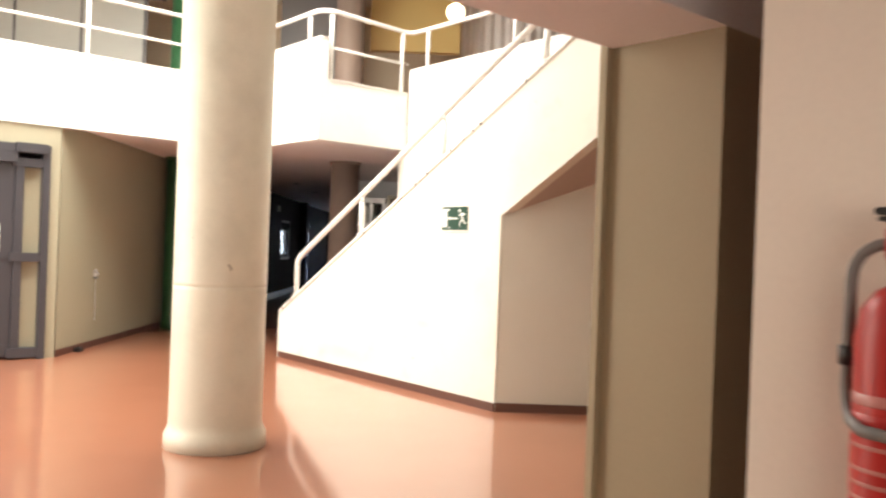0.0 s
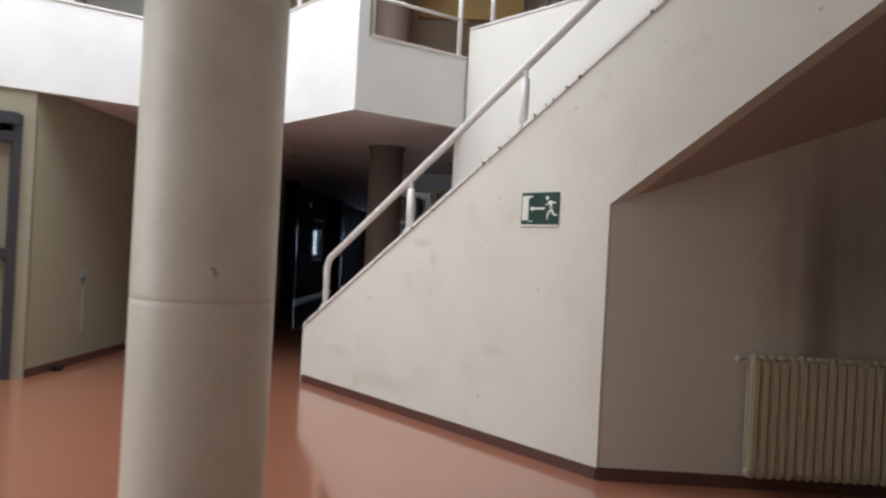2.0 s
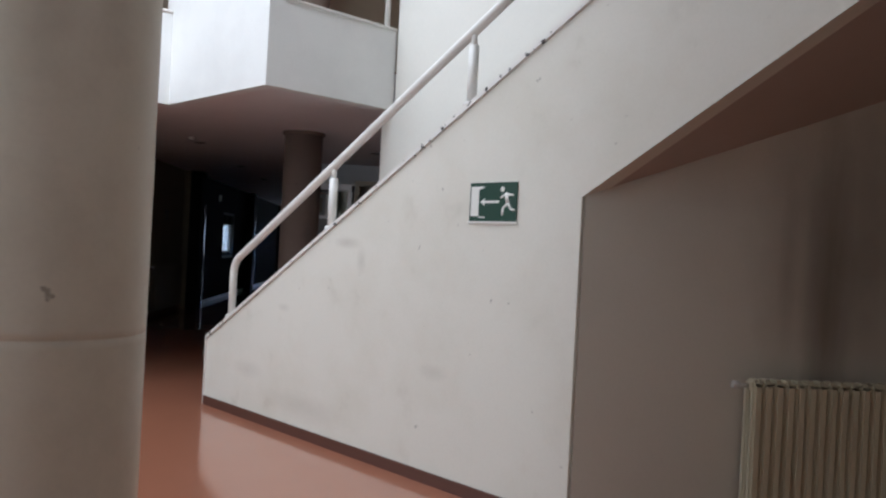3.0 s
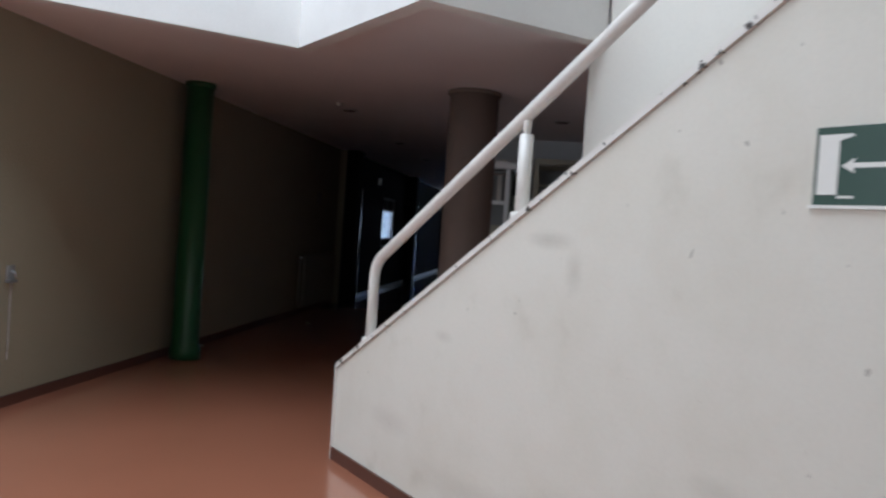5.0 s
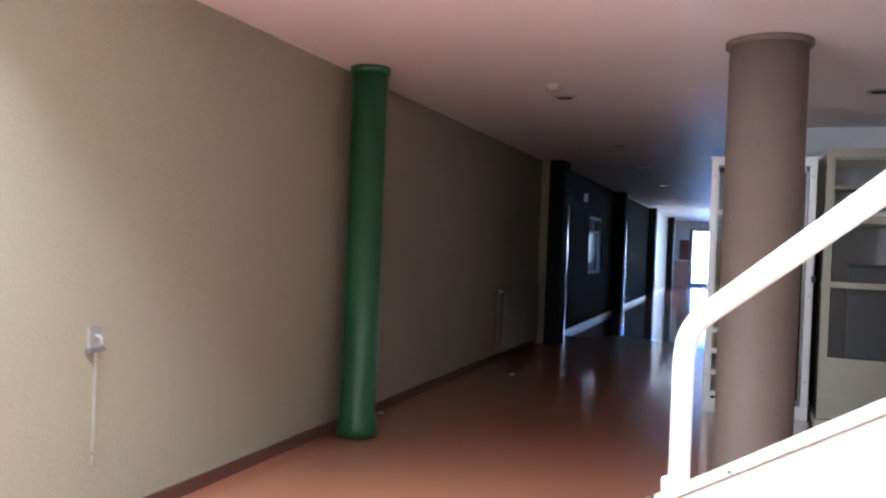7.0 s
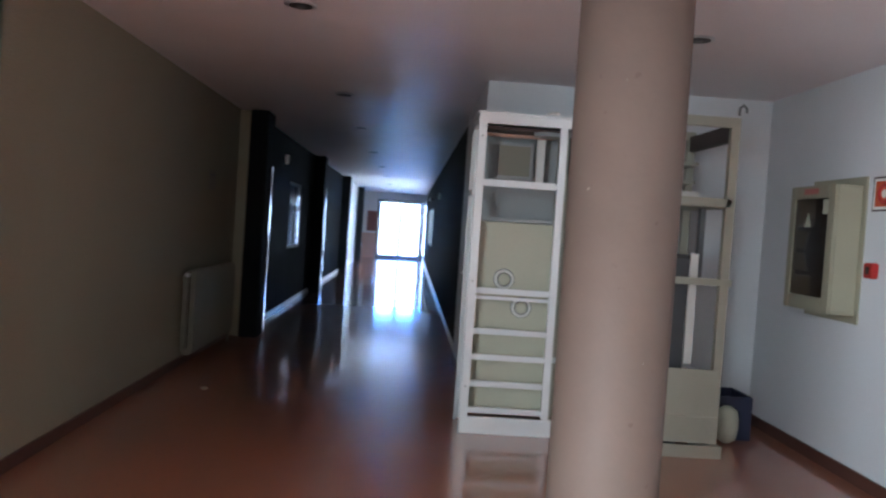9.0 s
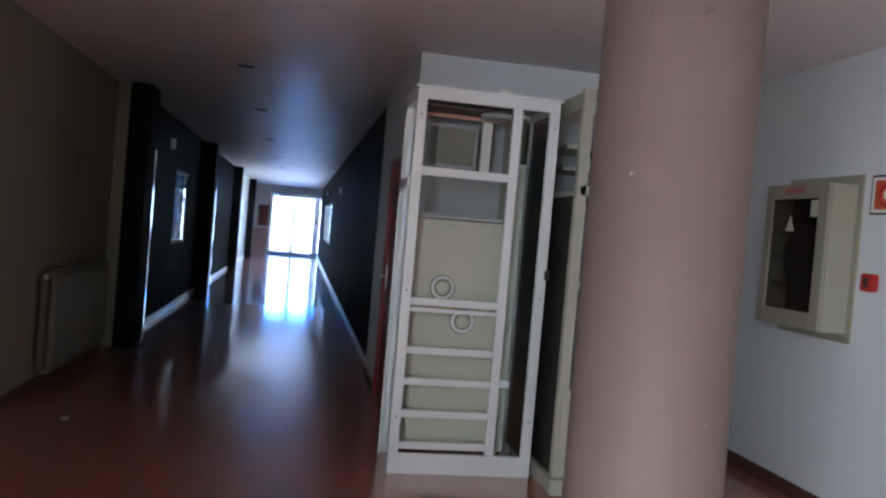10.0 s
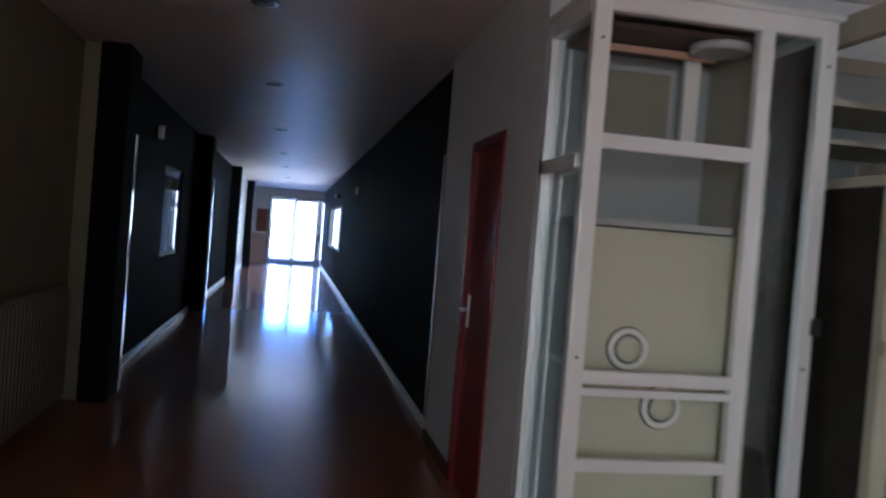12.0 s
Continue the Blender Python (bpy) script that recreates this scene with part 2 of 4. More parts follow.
def prism(poly, lo, hi, plane="xz"):
    """A polygon drawn in the plane xz (pushed along y) or xy (pushed along z)."""
    bm = bmesh.new()
    place = (lambda a, b, c: (a, c, b)) if plane == "xz" else (lambda a, b, c: (a, b, c))
    low = [bm.verts.new(place(a, b, lo)) for a, b in poly]
    top = [bm.verts.new(place(a, b, hi)) for a, b in poly]
    bm.faces.new(low)
    bm.faces.new(top)
    for i in range(len(poly)):
        j = (i + 1) % len(poly)
        bm.faces.new((low[i], low[j], top[j], top[i]))
    bmesh.ops.recalc_face_normals(bm, faces=bm.faces)
    return bm


def lathe(profile, seg=48, bm=None):
    bm = bm or bmesh.new()
    rings = [[bm.verts.new((r * math.cos(2 * math.pi * k / seg), r * math.sin(2 * math.pi * k / seg), z)) for k in range(seg)] for r, z in profile]
    for a, b in zip(rings, rings[1:]):
        for k in range(seg):
            bm.faces.new((a[k], a[(k + 1) % seg], b[(k + 1) % seg], b[k]))
    bm.faces.new(rings[0][::-1])
    bm.faces.new(rings[-1])
    bmesh.ops.recalc_face_normals(bm, faces=bm.faces)
    for fc in bm.faces:
        fc.smooth = len(fc.verts) == 4
    return bm


def tube(points, r, seg=14, bm=None, close=False):
    bm = bm or bmesh.new()
    pts = [Vector(p) for p in points]
    rings = []
    up = None
    for i, p in enumerate(pts):
        a = pts[(i - 1) % len(pts)] if (i or close) else p
        b = pts[(i + 1) % len(pts)] if (i < len(pts) - 1 or close) else p
        way = (b - a).normalized()
        if up is None:
            up = Vector((0, 0, 1)) if abs(way.z) < 0.9 else Vector((1, 0, 0))
        side = way.cross(up).normalized()
        up = side.cross(way).normalized()
        rings.append([bm.verts.new(p + r * (math.cos(2 * math.pi * k / seg) * side + math.sin(2 * math.pi * k / seg) * up)) for k in range(seg)])
    pairs = list(zip(rings, rings[1:])) + ([(rings[-1], rings[0])] if close else [])
    for a, b in pairs:
        for k in range(seg):
            bm.faces.new((a[k], a[(k + 1) % seg], b[(k + 1) % seg], b[k])).smooth = True
    if not close:
        bm.faces.new(rings[0][::-1])
        bm.faces.new(rings[-1])
    bmesh.ops.recalc_face_normals(bm, faces=bm.faces)
    return bm


def bend(a, b, c, r, n=6):
    """Points that round the corner b between a and c."""
    a, b, c = Vector(a), Vector(b), Vector(c)
    p, q = b + (a - b).normalized() * r, b + (c - b).normalized() * r
    return [(1 - t) ** 2 * p + 2 * t * (1 - t) * b + t * t * q for t in (k / n for k in range(n + 1))]


def mesh_of(name, bm, material):
    me = bpy.data.meshes.new(name)
    bm.to_mesh(me)
    bm.free()
    me.materials.append(material)
    return me


def part(name, bm, material, parent, label=""):
    ob = new(name, mesh_of(name, bm, material))
    ob.parent = parent
    return tagged(ob, label)


def thing(name, m, label, category, group="", kind=""):
    ob = new(name)
    ob.matrix_world = m
    return tagged(ob, label, category, group, kind)


def solid(name, bm, material, m=None, label="", category="", group="", kind=""):
    ob = new(name, mesh_of(name, bm, material))
    if m:
        ob.matrix_world = m
    return tagged(ob, label, category, group, kind)


def structure(name, bm, material, label, category, m=None):
    return solid(name, bm, material, m, label, category, kind="structure")


# ---- large structure ----
structure("ground", boxes((-300, 300, -300, 300, -0.5, -0.22)), M_PAVE, "pale paved ground outside the building", "ground")
structure("floor", boxes((-9, 9, -4, 45.2, -0.2, 0)), M_FLOOR, "polished terracotta linoleum floor with soft reflections", "floor")
SLAB = 3.05
p = [ud(*a)[:2] for a in ((-1.06, -9), (-1.06, 0.06), (0.69, 0.06), (0.69, 1.40), (7.4, 1.40))]
structure("ceiling", prism([*p, (9, p[-1][1]), (9, 45.2), (-9, 45.2), (-9, p[0][1])], 2.75, SLAB - 0.004, "xy"), M_CEIL, "plain off-white soffit of the upper floor", "ceiling")
q = [ud(*a)[:2] for a in ((7.785, -9), (7.785, 9))]
structure("ceiling_entrance", prism([*q, (9, q[1][1]), (9, -4), (-9, -4), (-9, q[0][1])], 2.62, 2.9, "xy"), M_CEIL, "plain off-white ceiling of the entrance passage", "ceiling")
# upper roof with the skylight opening over the hall
structure("roof", boxes((-44, -0.9, -40, 44, 6.0, 6.3), (2.5, 26, -40, 44, 6.0, 6.3), (-0.9, 2.5, -40, -4.6, 6.0, 6.3), (-0.9, 2.5, 0.1, 44, 6.0, 6.3)), M_WHITE, "white upper ceiling round a skylight", "ceiling", UD)

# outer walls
# the opening in the south wall is added for the entrance fill
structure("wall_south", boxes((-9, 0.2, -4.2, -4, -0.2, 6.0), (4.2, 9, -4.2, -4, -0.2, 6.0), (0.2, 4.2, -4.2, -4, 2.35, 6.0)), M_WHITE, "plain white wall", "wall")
structure("wall_east", boxes((9, 9.2, -4.2, 45.4, -0.2, 6.0)), M_WHITE, "plain white wall", "wall")
structure("wall_west", boxes((-9.2, -9, -4.2, 45.4, -0.2, 6.0)), M_WHITE, "plain white wall", "wall")
structure("wall_upper_north", boxes((-9, 9, 17.0, 17.2, SLAB, 6.0)), M_UPPER, "beige wall of the upper floor", "wall")

# glazed west wall of the hall
structure("wall_hall_west", boxes((-1.18, -0.8, -7.2, -7.0, 0, 6.0), (3.2, 7.335, -7.2, -7.0, 0, 6.0), (-0.8, 3.2, -7.2, -7.0, 0, 0.5), (-0.8, 3.2, -7.2, -7.0, 4.7, 6.0)), M_STUCCO, "cream wall round a large hall window", "wall", UD)

# left wall of the corridor and the wall of the studio door
LX = -2.69
structure("wall_corridor_west", boxes((LX - 0.2, LX, 11.02, 21.0, 0, 2.75)), M_STUCCO, "cream textured plaster wall", "wall")
structure("baseboard_west", boxes((LX, LX + 0.015, 11.0, 20.98, 0, 0.08)), M_SKIRT, "red-brown skirting", "baseboard")
D0, D1 = -4.42, -2.57
structure("wall_studio", boxes((-1.18, -1.03, -7.0, D0, 0, 2.745), (-1.18, -1.03, D1, -2.385, 0, 2.745), (-1.18, -1.03, D0, D1, 2.46, 2.745)), M_STUCCO, "cream plaster wall round the studio door", "wall", UD)

# corridor east wall, white store block
RX = 0.065
SX = 0.015
structure("wall_store_side", boxes((SX, RX + 0.15, 17.86, 18.45, 0, 2.75), (SX, RX + 0.15, 19.20, 20.13, 0, 2.75), (SX, RX + 0.15, 18.45, 19.20, 2.06, 2.75)), M_COOL, "white wall with a red door", "wall")
structure("wall_store_front", boxes((RX + 0.15, 2.45, 17.86, 18.01, 0, 2.75)), M_COOL, "white wall behind the cabinets", "wall")
structure("wall_hose", boxes((2.45, 2.6, 11.2, 18.01, 0, 2.75)), M_COOL, "cool white wall with fire equipment", "wall")
structure("baseboard_hose", boxes((2.435, 2.45, 11.2, 17.86, 0, 0.09)), M_SKIRT, "dark brown skirting", "baseboard")
structure("baseboard_corridor_east", boxes((RX - 0.014, RX, 20.14, 44.9, 0, 0.085)), M_SIGNW, "pale skirting of the corridor", "baseboard")
for rows in ((20.13, 33.4, 0, 2.75), (33.4, 40.0, 0, 0.88), (33.4, 40.0, 2.02, 2.75), (40.0, 44.9, 0, 2.75)):
    structure("wall_corridor_east", boxes((RX, RX + 0.15, *rows)), M_NAVY, "black laminate wall of the corridor", "wall")

# dark clad wall of the corridor with its window
NX = -2.55
structure("wall_clad_west", boxes((NX - 0.15, NX, 21.16, 24.4, 0, 2.75), (NX - 0.15, NX, 25.9, 34.8, 0, 2.75), (NX - 0.15, NX, 24.4, 25.9, 0, 0.96), (NX - 0.15, NX, 24.4, 25.9, 2.07, 2.75)), M_NAVY, "black laminate cladding of the corridor", "wall")
structure("wall_white_west", boxes((NX - 0.15, NX, 34.8, 44.9, 0, 2.75)), M_WHITE, "white wall near the end of the corridor", "wall")
structure("wall_clad_end", boxes((LX - 0.2, NX - 0.002, 21.0, 21.155, 0, 2.75)), M_STUCCO, "cream plaster return beside the cladding", "wall")
structure("baseboard_clad_west", boxes((NX, NX + 0.014, 21.4, 44.9, 0, 0.08)), M_SIGNW, "pale skirting of the corridor", "baseboard")
for k, yy in enumerate((21.0, 27.6, 34.5, 41.2)):
    structure("pilaster", boxes((NX - 0.001, -2.33, yy - 0.10, yy + 0.36, 0, 2.75), bev=0.012), M_NAVY, "glossy black pilaster of the corridor", "pilaster")
    structure("pilaster_trim", boxes((-2.3295, -2.322, yy + 0.28, yy + 0.355, 0.02, 2.1), bev=0.002), M_STRIP, "slim metal door edge", "trim")

# far end
structure("wall_far", boxes((-9, -1.95, 44.9, 45.1, 0, 2.75), (0.25, 9, 44.9, 45.1, 0, 2.75), (-1.95, 0.25, 44.9, 45.1, 2.46, 2.75)), M_WHITE, "white end wall of the corridor", "wall")

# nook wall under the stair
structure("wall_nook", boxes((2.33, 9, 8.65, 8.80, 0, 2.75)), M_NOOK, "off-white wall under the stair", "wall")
structure("wall_nook_base", boxes((2.315, 6.0, 8.635, 8.65, 0, 0.08)), M_SKIRT, "red-brown skirting", "baseboard")

# doorway from which the walk starts: lintel, jambs and the entrance wall
structure("wall_doorway", boxes((7.34, 7.78, -2.80, 9, 0, 2.175), (7.34, 7.78, -12, -5.6, 0, 2.175)), M_JAMB, "beige plastered jambs of a deep doorway", "wall", UD)
structure("lintel_doorway", boxes((7.34, 7.78, -12, 9, 2.175, 6.0)), M_CEIL, "pinkish plastered lintel over the doorway", "wall", UD)
structure("door_lining", boxes((7.31, 7.3395, -2.83, -2.76, 0, 2.19)), M_JAMB, "thin beige door lining", "trim", UD)
structure("wall_entrance", boxes((8.26, 12, -3.45, -3.2, 0, 2.62)), M_WARM, "warm white entrance wall", "wall", UD)

# balcony parapets
structure("balcony_west", boxes((-1.12, -1.0, -9, -0.001, 2.70, 3.575)), M_BALC, "white balcony parapet", "parapet", UD)
structure("balcony_corner", boxes((-1.12, 0.75, 0, 0.12, 2.70, 3.91)), M_BALC, "tall white balcony parapet", "parapet", UD)
structure("balcony_stair", boxes((0.63, 0.75, 0.12, 1.34, 2.70, 3.42)), M_BALC, "low white parapet over the stair", "parapet", UD)
structure("cap_west", boxes((-1.135, -0.985, -9, 0, 3.575, 3.60), bev=0.006), M_RAIL, "white cap of the balcony parapet", "trim", UD)
structure("cap_corner", boxes((-1.135, 0.765, -0.015, 0.135, 3.91, 3.935), bev=0.006), M_RAIL, "white cap of the tall parapet", "trim", UD)
structure("cap_stair_void", boxes((0.615, 0.765, 0.136, 1.34, 3.42, 3.445), bev=0.006), M_RAIL, "white cap of the low parapet", "trim", UD)
structure("upper_floor", prism([*p, (9, p[-1][1]), (9, 45.2), (-9, 45.2), (-9, p[0][1])], SLAB - 0.003, SLAB + 0.02, "xy"), M_FLOOR, "terracotta floor of the upper storey", "floor")

# stair
SL = 0.562
top = lambda u: 0.565 + SL * u
sof = lambda u: 1.757 + 0.588 * (u - 3.935)
structure("stair_wall", prism([(0, 0), (3.935, 0), (3.935, sof(3.935)), (6.1, sof(6.1)), (7.335, sof(6.1)), (7.335, top(6.1)), (6.1, top(6.1)), (0, top(0))], 0, 0.12), M_STAIRW, "off-white stair side wall with scuff marks", "stair wall", UD)
structure("stair_far_wall", prism([(0.60, 0), (4.0, 0), (4.0, sof(4.0) + 0.07), (6.1, sof(6.1) + 0.07), (7.335, sof(6.1) + 0.07), (7.335, 3.72), (0.77, 3.72), (0.77, 2.749), (0.60, 2.749)], 1.34, 1.46), M_WHITE, "white wall on the far side of the stair", "wall", UD)
RN, TD = 18, 0.302
steps = bmesh.new()
for k in range(RN):
    u0 = 0.30 + k * TD
    z1 = (k + 1) * SLAB / RN
    if u0 < 6.1:
        box(steps, u0, min(u0 + TD, 6.1), 0.12, 1.34, max(0, z1 - 0.20) if k > 3 else 0, z1)
structure("stair_steps", steps, M_STEP, "grey stone stair steps", "stairs", UD)
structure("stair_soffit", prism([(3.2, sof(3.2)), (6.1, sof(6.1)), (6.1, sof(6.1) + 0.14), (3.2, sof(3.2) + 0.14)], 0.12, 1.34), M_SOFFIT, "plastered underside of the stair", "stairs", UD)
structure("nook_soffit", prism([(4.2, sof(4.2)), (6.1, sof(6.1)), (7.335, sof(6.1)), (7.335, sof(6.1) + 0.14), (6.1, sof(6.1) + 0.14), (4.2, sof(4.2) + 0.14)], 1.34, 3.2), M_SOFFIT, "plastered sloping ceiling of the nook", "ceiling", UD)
structure("stair_landing", boxes((5.72, 7.335, 0.12, 1.34, SLAB - 0.25, SLAB)), M_STEP, "stone landing at the head of the stair", "stairs", UD)
structure("stair_cap", prism([(-0.012, top(0)), (6.1, top(6.1)), (6.1, top(6.1) + 0.03), (-0.012, top(0) + 0.03)], -0.014, 0.134), M_CHIPPED, "white metal cap with chipped paint", "trim", UD)
structure("stair_end_trim", boxes((-0.012, -0.0005, -0.014, 0.134, 0, top(0))), M_RAIL, "white end trim of the stair wall", "trim", UD)
structure("baseboard_stair", boxes((0, 3.935, -0.014, 0, 0, 0.075)), M_SKIRT, "red-brown skirting along the stair wall", "baseboard", UD)

# columns
def column(name, x, y, r, material, label, foot=0.0, z1=2.75):
    prof = [(r + foot, 0), (r + foot, 0.09), (r + foot * 0.3, 0.13)] if foot else [(r, 0)]
    return solid(name, lathe([*prof, (r, 0.16), (r, 0.20), (r, 1.10), (r, 1.1235), (r - 0.002, 1.125), (r - 0.002, 1.129), (r, 1.1305), (r, 1.154), (r, 2.24), (r, z1)] if z1 > 3 else [*prof, (r, 0.16), (r, z1)], 64), material, pose(x, y, 0), label, "column", kind="structure")

column("column_hall", 0.21, 7.163, 0.322, M_COLUMN, "thick beige painted round column", 0.03, 6.0)
column("column_brown", 0.29, 14.28, 0.225, M_BROWN, "pinkish-brown painted round column")
column("column_brown_upper", 0.29, 14.28, 0.225, M_BROWN, "brown painted round column of the upper floor").location.z = SLAB
column("column_green", -2.47, 14.52, 0.135, M_GREEN, "slim dark green painted column", 0.02)
column("column_green_upper", -2.47, 14.52, 0.135, M_GREEN, "slim green painted column of the upper floor").location.z = SLAB
structure("collar_brown", lathe([(0.23, 2.715), (0.25, 2.72), (0.25, 2.749)], 48), M_BROWN, "dark collar where the column meets the ceiling", "trim", pose(0.29, 14.28, 0))
structure("collar_green", lathe([(0.139, 2.70), (0.149, 2.705), (0.149, 2.749)], 40), M_GREEN, "dark collar where the column meets the ceiling", "trim", pose(-2.47, 14.52, 0))

# ---- openings: doors, windows ----
def frame_bars(x0, x1, z0, z1, w, y0, y1):
    """A rectangular frame of four bars in the plane xz."""
    return boxes((x0, x0 + w, y0, y1, z0, z1), (x1 - w, x1, y0, y1, z0, z1), (x0 + w, x1 - w, y0, y1, z1 - w, z1), (x0 + w, x1 - w, y0, y1, z0, z0 + w), bev=0.004)


def pane(name, x0, x1, z0, z1, y, parent):
    ob = part(name, boxes((x0, x1, y - 0.003, y + 0.003, z0, z1)), M_GLASS, parent, "clear glass pane")
    ob.visible_shadow = False
    return ob


def lettering(text, size, material, parent, m, name="lettering", sx=1.0, bold=0.0):
    cu = bpy.data.curves.new(name, "FONT")
    cu.body, cu.size, cu.extrude, cu.offset = text, size, 0.0015, bold
    ob = bpy.data.objects.new("tmp", cu)
    scene.collection.objects.link(ob)
    bpy.context.view_layer.update()
    me = bpy.data.meshes.new_from_object(ob.evaluated_get(bpy.context.evaluated_depsgraph_get()))
    bpy.data.objects.remove(ob)
    bpy.data.curves.remove(cu)
    me.materials.clear()
    me.materials.append(material)
    o = new(name, me)
    o.parent = parent
    o.matrix_basis = m @ Matrix.Diagonal((sx, 1, 1, 1))
    return o


# studio door: x runs along d, y up, z out of the wall
door = thing("studio_door", UD @ pose(-1.03, -3.3, 0, 90, 0, 90), "heavy dark grey steel double studio door, closed", "door", kind="structure")
door.name = "door_1"
part("frame", boxes((0.72, 0.80, 0.0, 2.40, -0.10, 0.05), (-1.06, 0.80, 2.36, 2.46, -0.10, 0.06), (-1.06, -0.98, 0, 2.36, -0.10, 0.05), bev=0.006), M_DOOR, door)
part("header_beam", boxes((-0.98, 0.45, 2.24, 2.36, -0.08, 0.075), (0.42, 0.76, 2.36, 2.47, 0.06, 0.10), bev=0.006), M_DOOR, door)
part("leaf", boxes((-0.30, 0.48, 0.03, 2.235, -0.08, 0.0), bev=0.006), M_DOOR, door)
part("leaf", boxes((-0.97, -0.31, 0.03, 2.235, -0.08, 0.0), bev=0.006), M_DOOR, door)
part("leaf_rail", boxes((-0.28, 0.47, 1.14, 1.20, 0.0, 0.012), bev=0.003), M_DOOR, door)
part("leaf_kick_rail", boxes((-0.28, 0.47, 0.05, 0.17, 0.0, 0.012), bev=0.003), M_DOOR, door)
part("leaf_stile", boxes((0.44, 0.53, 0.03, 2.235, 0.002, 0.03), bev=0.004), M_DOOR, door)
part("side_panel", boxes((0.53, 0.72, 0.10, 2.26, -0.09, -0.05)), M_STUCCO, door, "cream side panel beside the door leaf")
for z0, z1 in ((2.20, 2.30), (1.12, 1.22), (0.02, 0.13)):
    part("side_rail", boxes((0.40, 0.72, z0, z1, -0.05, 0.045), bev=0.004), M_DOOR, door)
lock = part("lock_plate", boxes((-0.13, -0.09, 1.02, 1.11, 0.0, 0.008), bev=0.003), M_ALU, door, "small metal lock plate")
part("keyhole", boxes((-0.115, -0.105, 1.045, 1.085, 0.008, 0.010)), M_BLACK, lock)
lettering("L2", 0.56, M_BLUE, door, pose(-0.31, 1.565, 0.004), sx=0.95, bold=0.012)
part("letter_serif", boxes((-0.335, -0.20, 1.945, 1.975, 0.0035, 0.0055), (-0.335, -0.20, 1.565, 1.595, 0.0035, 0.0055), (-0.055, -0.03, 1.60, 1.66, 0.0035, 0.0055)), M_BLUE, door)
lettering("Estudio", 0.16, M_BLUE, door, pose(-0.30, 2.02, 0.004), sx=1.08, bold=0.004)
# notice on the door
note = thing("warning_notice", UD @ pose(-1.026, -3.6, 1.215, 90, 0, 90), "white warning notice with yellow triangles and red bands", "sign")
part("sheet", boxes((0, 0.60, 0, 0.33, 0, 0.003)), M_SIGNW, note)
part("heading", boxes((0.01, 0.59, 0.285, 0.325, 0.003, 0.0045)), M_YEL, note, "yellow heading band")
part("heading_text", boxes(*[(0.04 + 0.065 * k, 0.09 + 0.065 * k, 0.298, 0.312, 0.0045, 0.0055) for k in range(8)]), M_BLACK, note)
part("red_band", boxes((0.01, 0.59, 0.055, 0.135, 0.003, 0.0045)), M_RED, note, "red band of unreadable print")
part("red_band_text", boxes(*[(0.03 + 0.07 * k, 0.085 + 0.07 * k, zz, zz + 0.014, 0.0045, 0.0055) for k in range(8) for zz in (0.070, 0.105)]), M_SIGNW, note)
part("small_print", boxes((0.03, 0.14, 0.018, 0.034, 0.003, 0.0045)), M_BLACK, note)
for k in range(3):
    tri = part("warning_triangle", prism([(0.03 + k * 0.145, 0.15), (0.15 + k * 0.145, 0.15), (0.09 + k * 0.145, 0.265)], 0.003, 0.0048, "xy"), M_YEL, note, "yellow warning triangle")
    part("triangle_symbol", boxes((0.082 + k * 0.145, 0.098 + k * 0.145, 0.165, 0.225, 0.0048, 0.0058)), M_BLACK, tri)
ringp = [(0.52 + 0.048 * math.cos(a), 0.21 + 0.048 * math.sin(a), 0.004) for a in [k * math.pi / 12 for k in range(24)]]
part("ban_ring", tube(ringp, 0.007, 8, close=True), M_RED, note, "red prohibition ring")
part("ban_bar", tube([(0.488, 0.242, 0.004), (0.552, 0.178, 0.004)], 0.006, 8), M_RED, note)
rs = thing("red_sign", UD @ pose(-1.03, -4.25, 2.475, 90, 0, 90), "red sign board with a white border", "sign")
part("board", boxes((0, 0.90, 0, 0.30, 0.031, 0.075), bev=0.003), M_SIGNW, rs, "white border board")
for x in (0.08, 0.78):
    part("bracket", boxes((x, x + 0.04, 0.02, 0.10, 0, 0.031)), M_GREY, rs)
part("face", boxes((0.035, 0.865, 0.035, 0.265, 0.075, 0.079)), M_RED, rs, "plain red face")

# far glazed doors
fd = thing("door_2", pose(-1.9, 44.94, 0), "glazed aluminium double door, closed, bright daylight behind", "door", kind="structure")
part("frame", frame_bars(-0.05, 2.15, -0.02, 2.46, 0.08, 0.0, 0.09), M_GREYDARK, fd)
for x0, x1 in ((0.035, 0.905), (0.915, 1.775), (1.87, 2.065)):
    leaf = part("door_leaf", frame_bars(x0, x1, 0.065, 2.375, 0.07, 0.02, 0.07), M_GREYDARK, fd)
    pane("pane", x0 + 0.07, x1 - 0.07, 0.135, 2.305, 0.045, leaf)
part("mullion", boxes((1.78, 1.865, 0.01, 0.10, 0.05, 2.38)), M_GREYDARK, fd)
part("transom", boxes((1.87, 2.065, 0.0, 0.09, 1.75, 1.88)), M_ALU, fd)
for x in (0.84, 0.99):
    part("handle", tube([(x, -0.03, 0.95), (x, -0.03, 1.20)], 0.012, 10), M_ALU, fd)
structure("baseboard_far", boxes((-2.55, -1.95, 44.86, 44.9, 0, 1.04)), M_SALMON, "salmon painted wainscot", "wainscot")
board = thing("notice_board", pose(-2.36, 44.87, 1.10), "dark red-brown cork notice board", "notice board")
part("cork", boxes((0.015, 0.405, 0.0, 0.02, 0.015, 0.835)), M_CORK, board)
part("frame", frame_bars(0, 0.42, 0, 0.85, 0.018, -0.008, 0.025), M_SALMON, board)
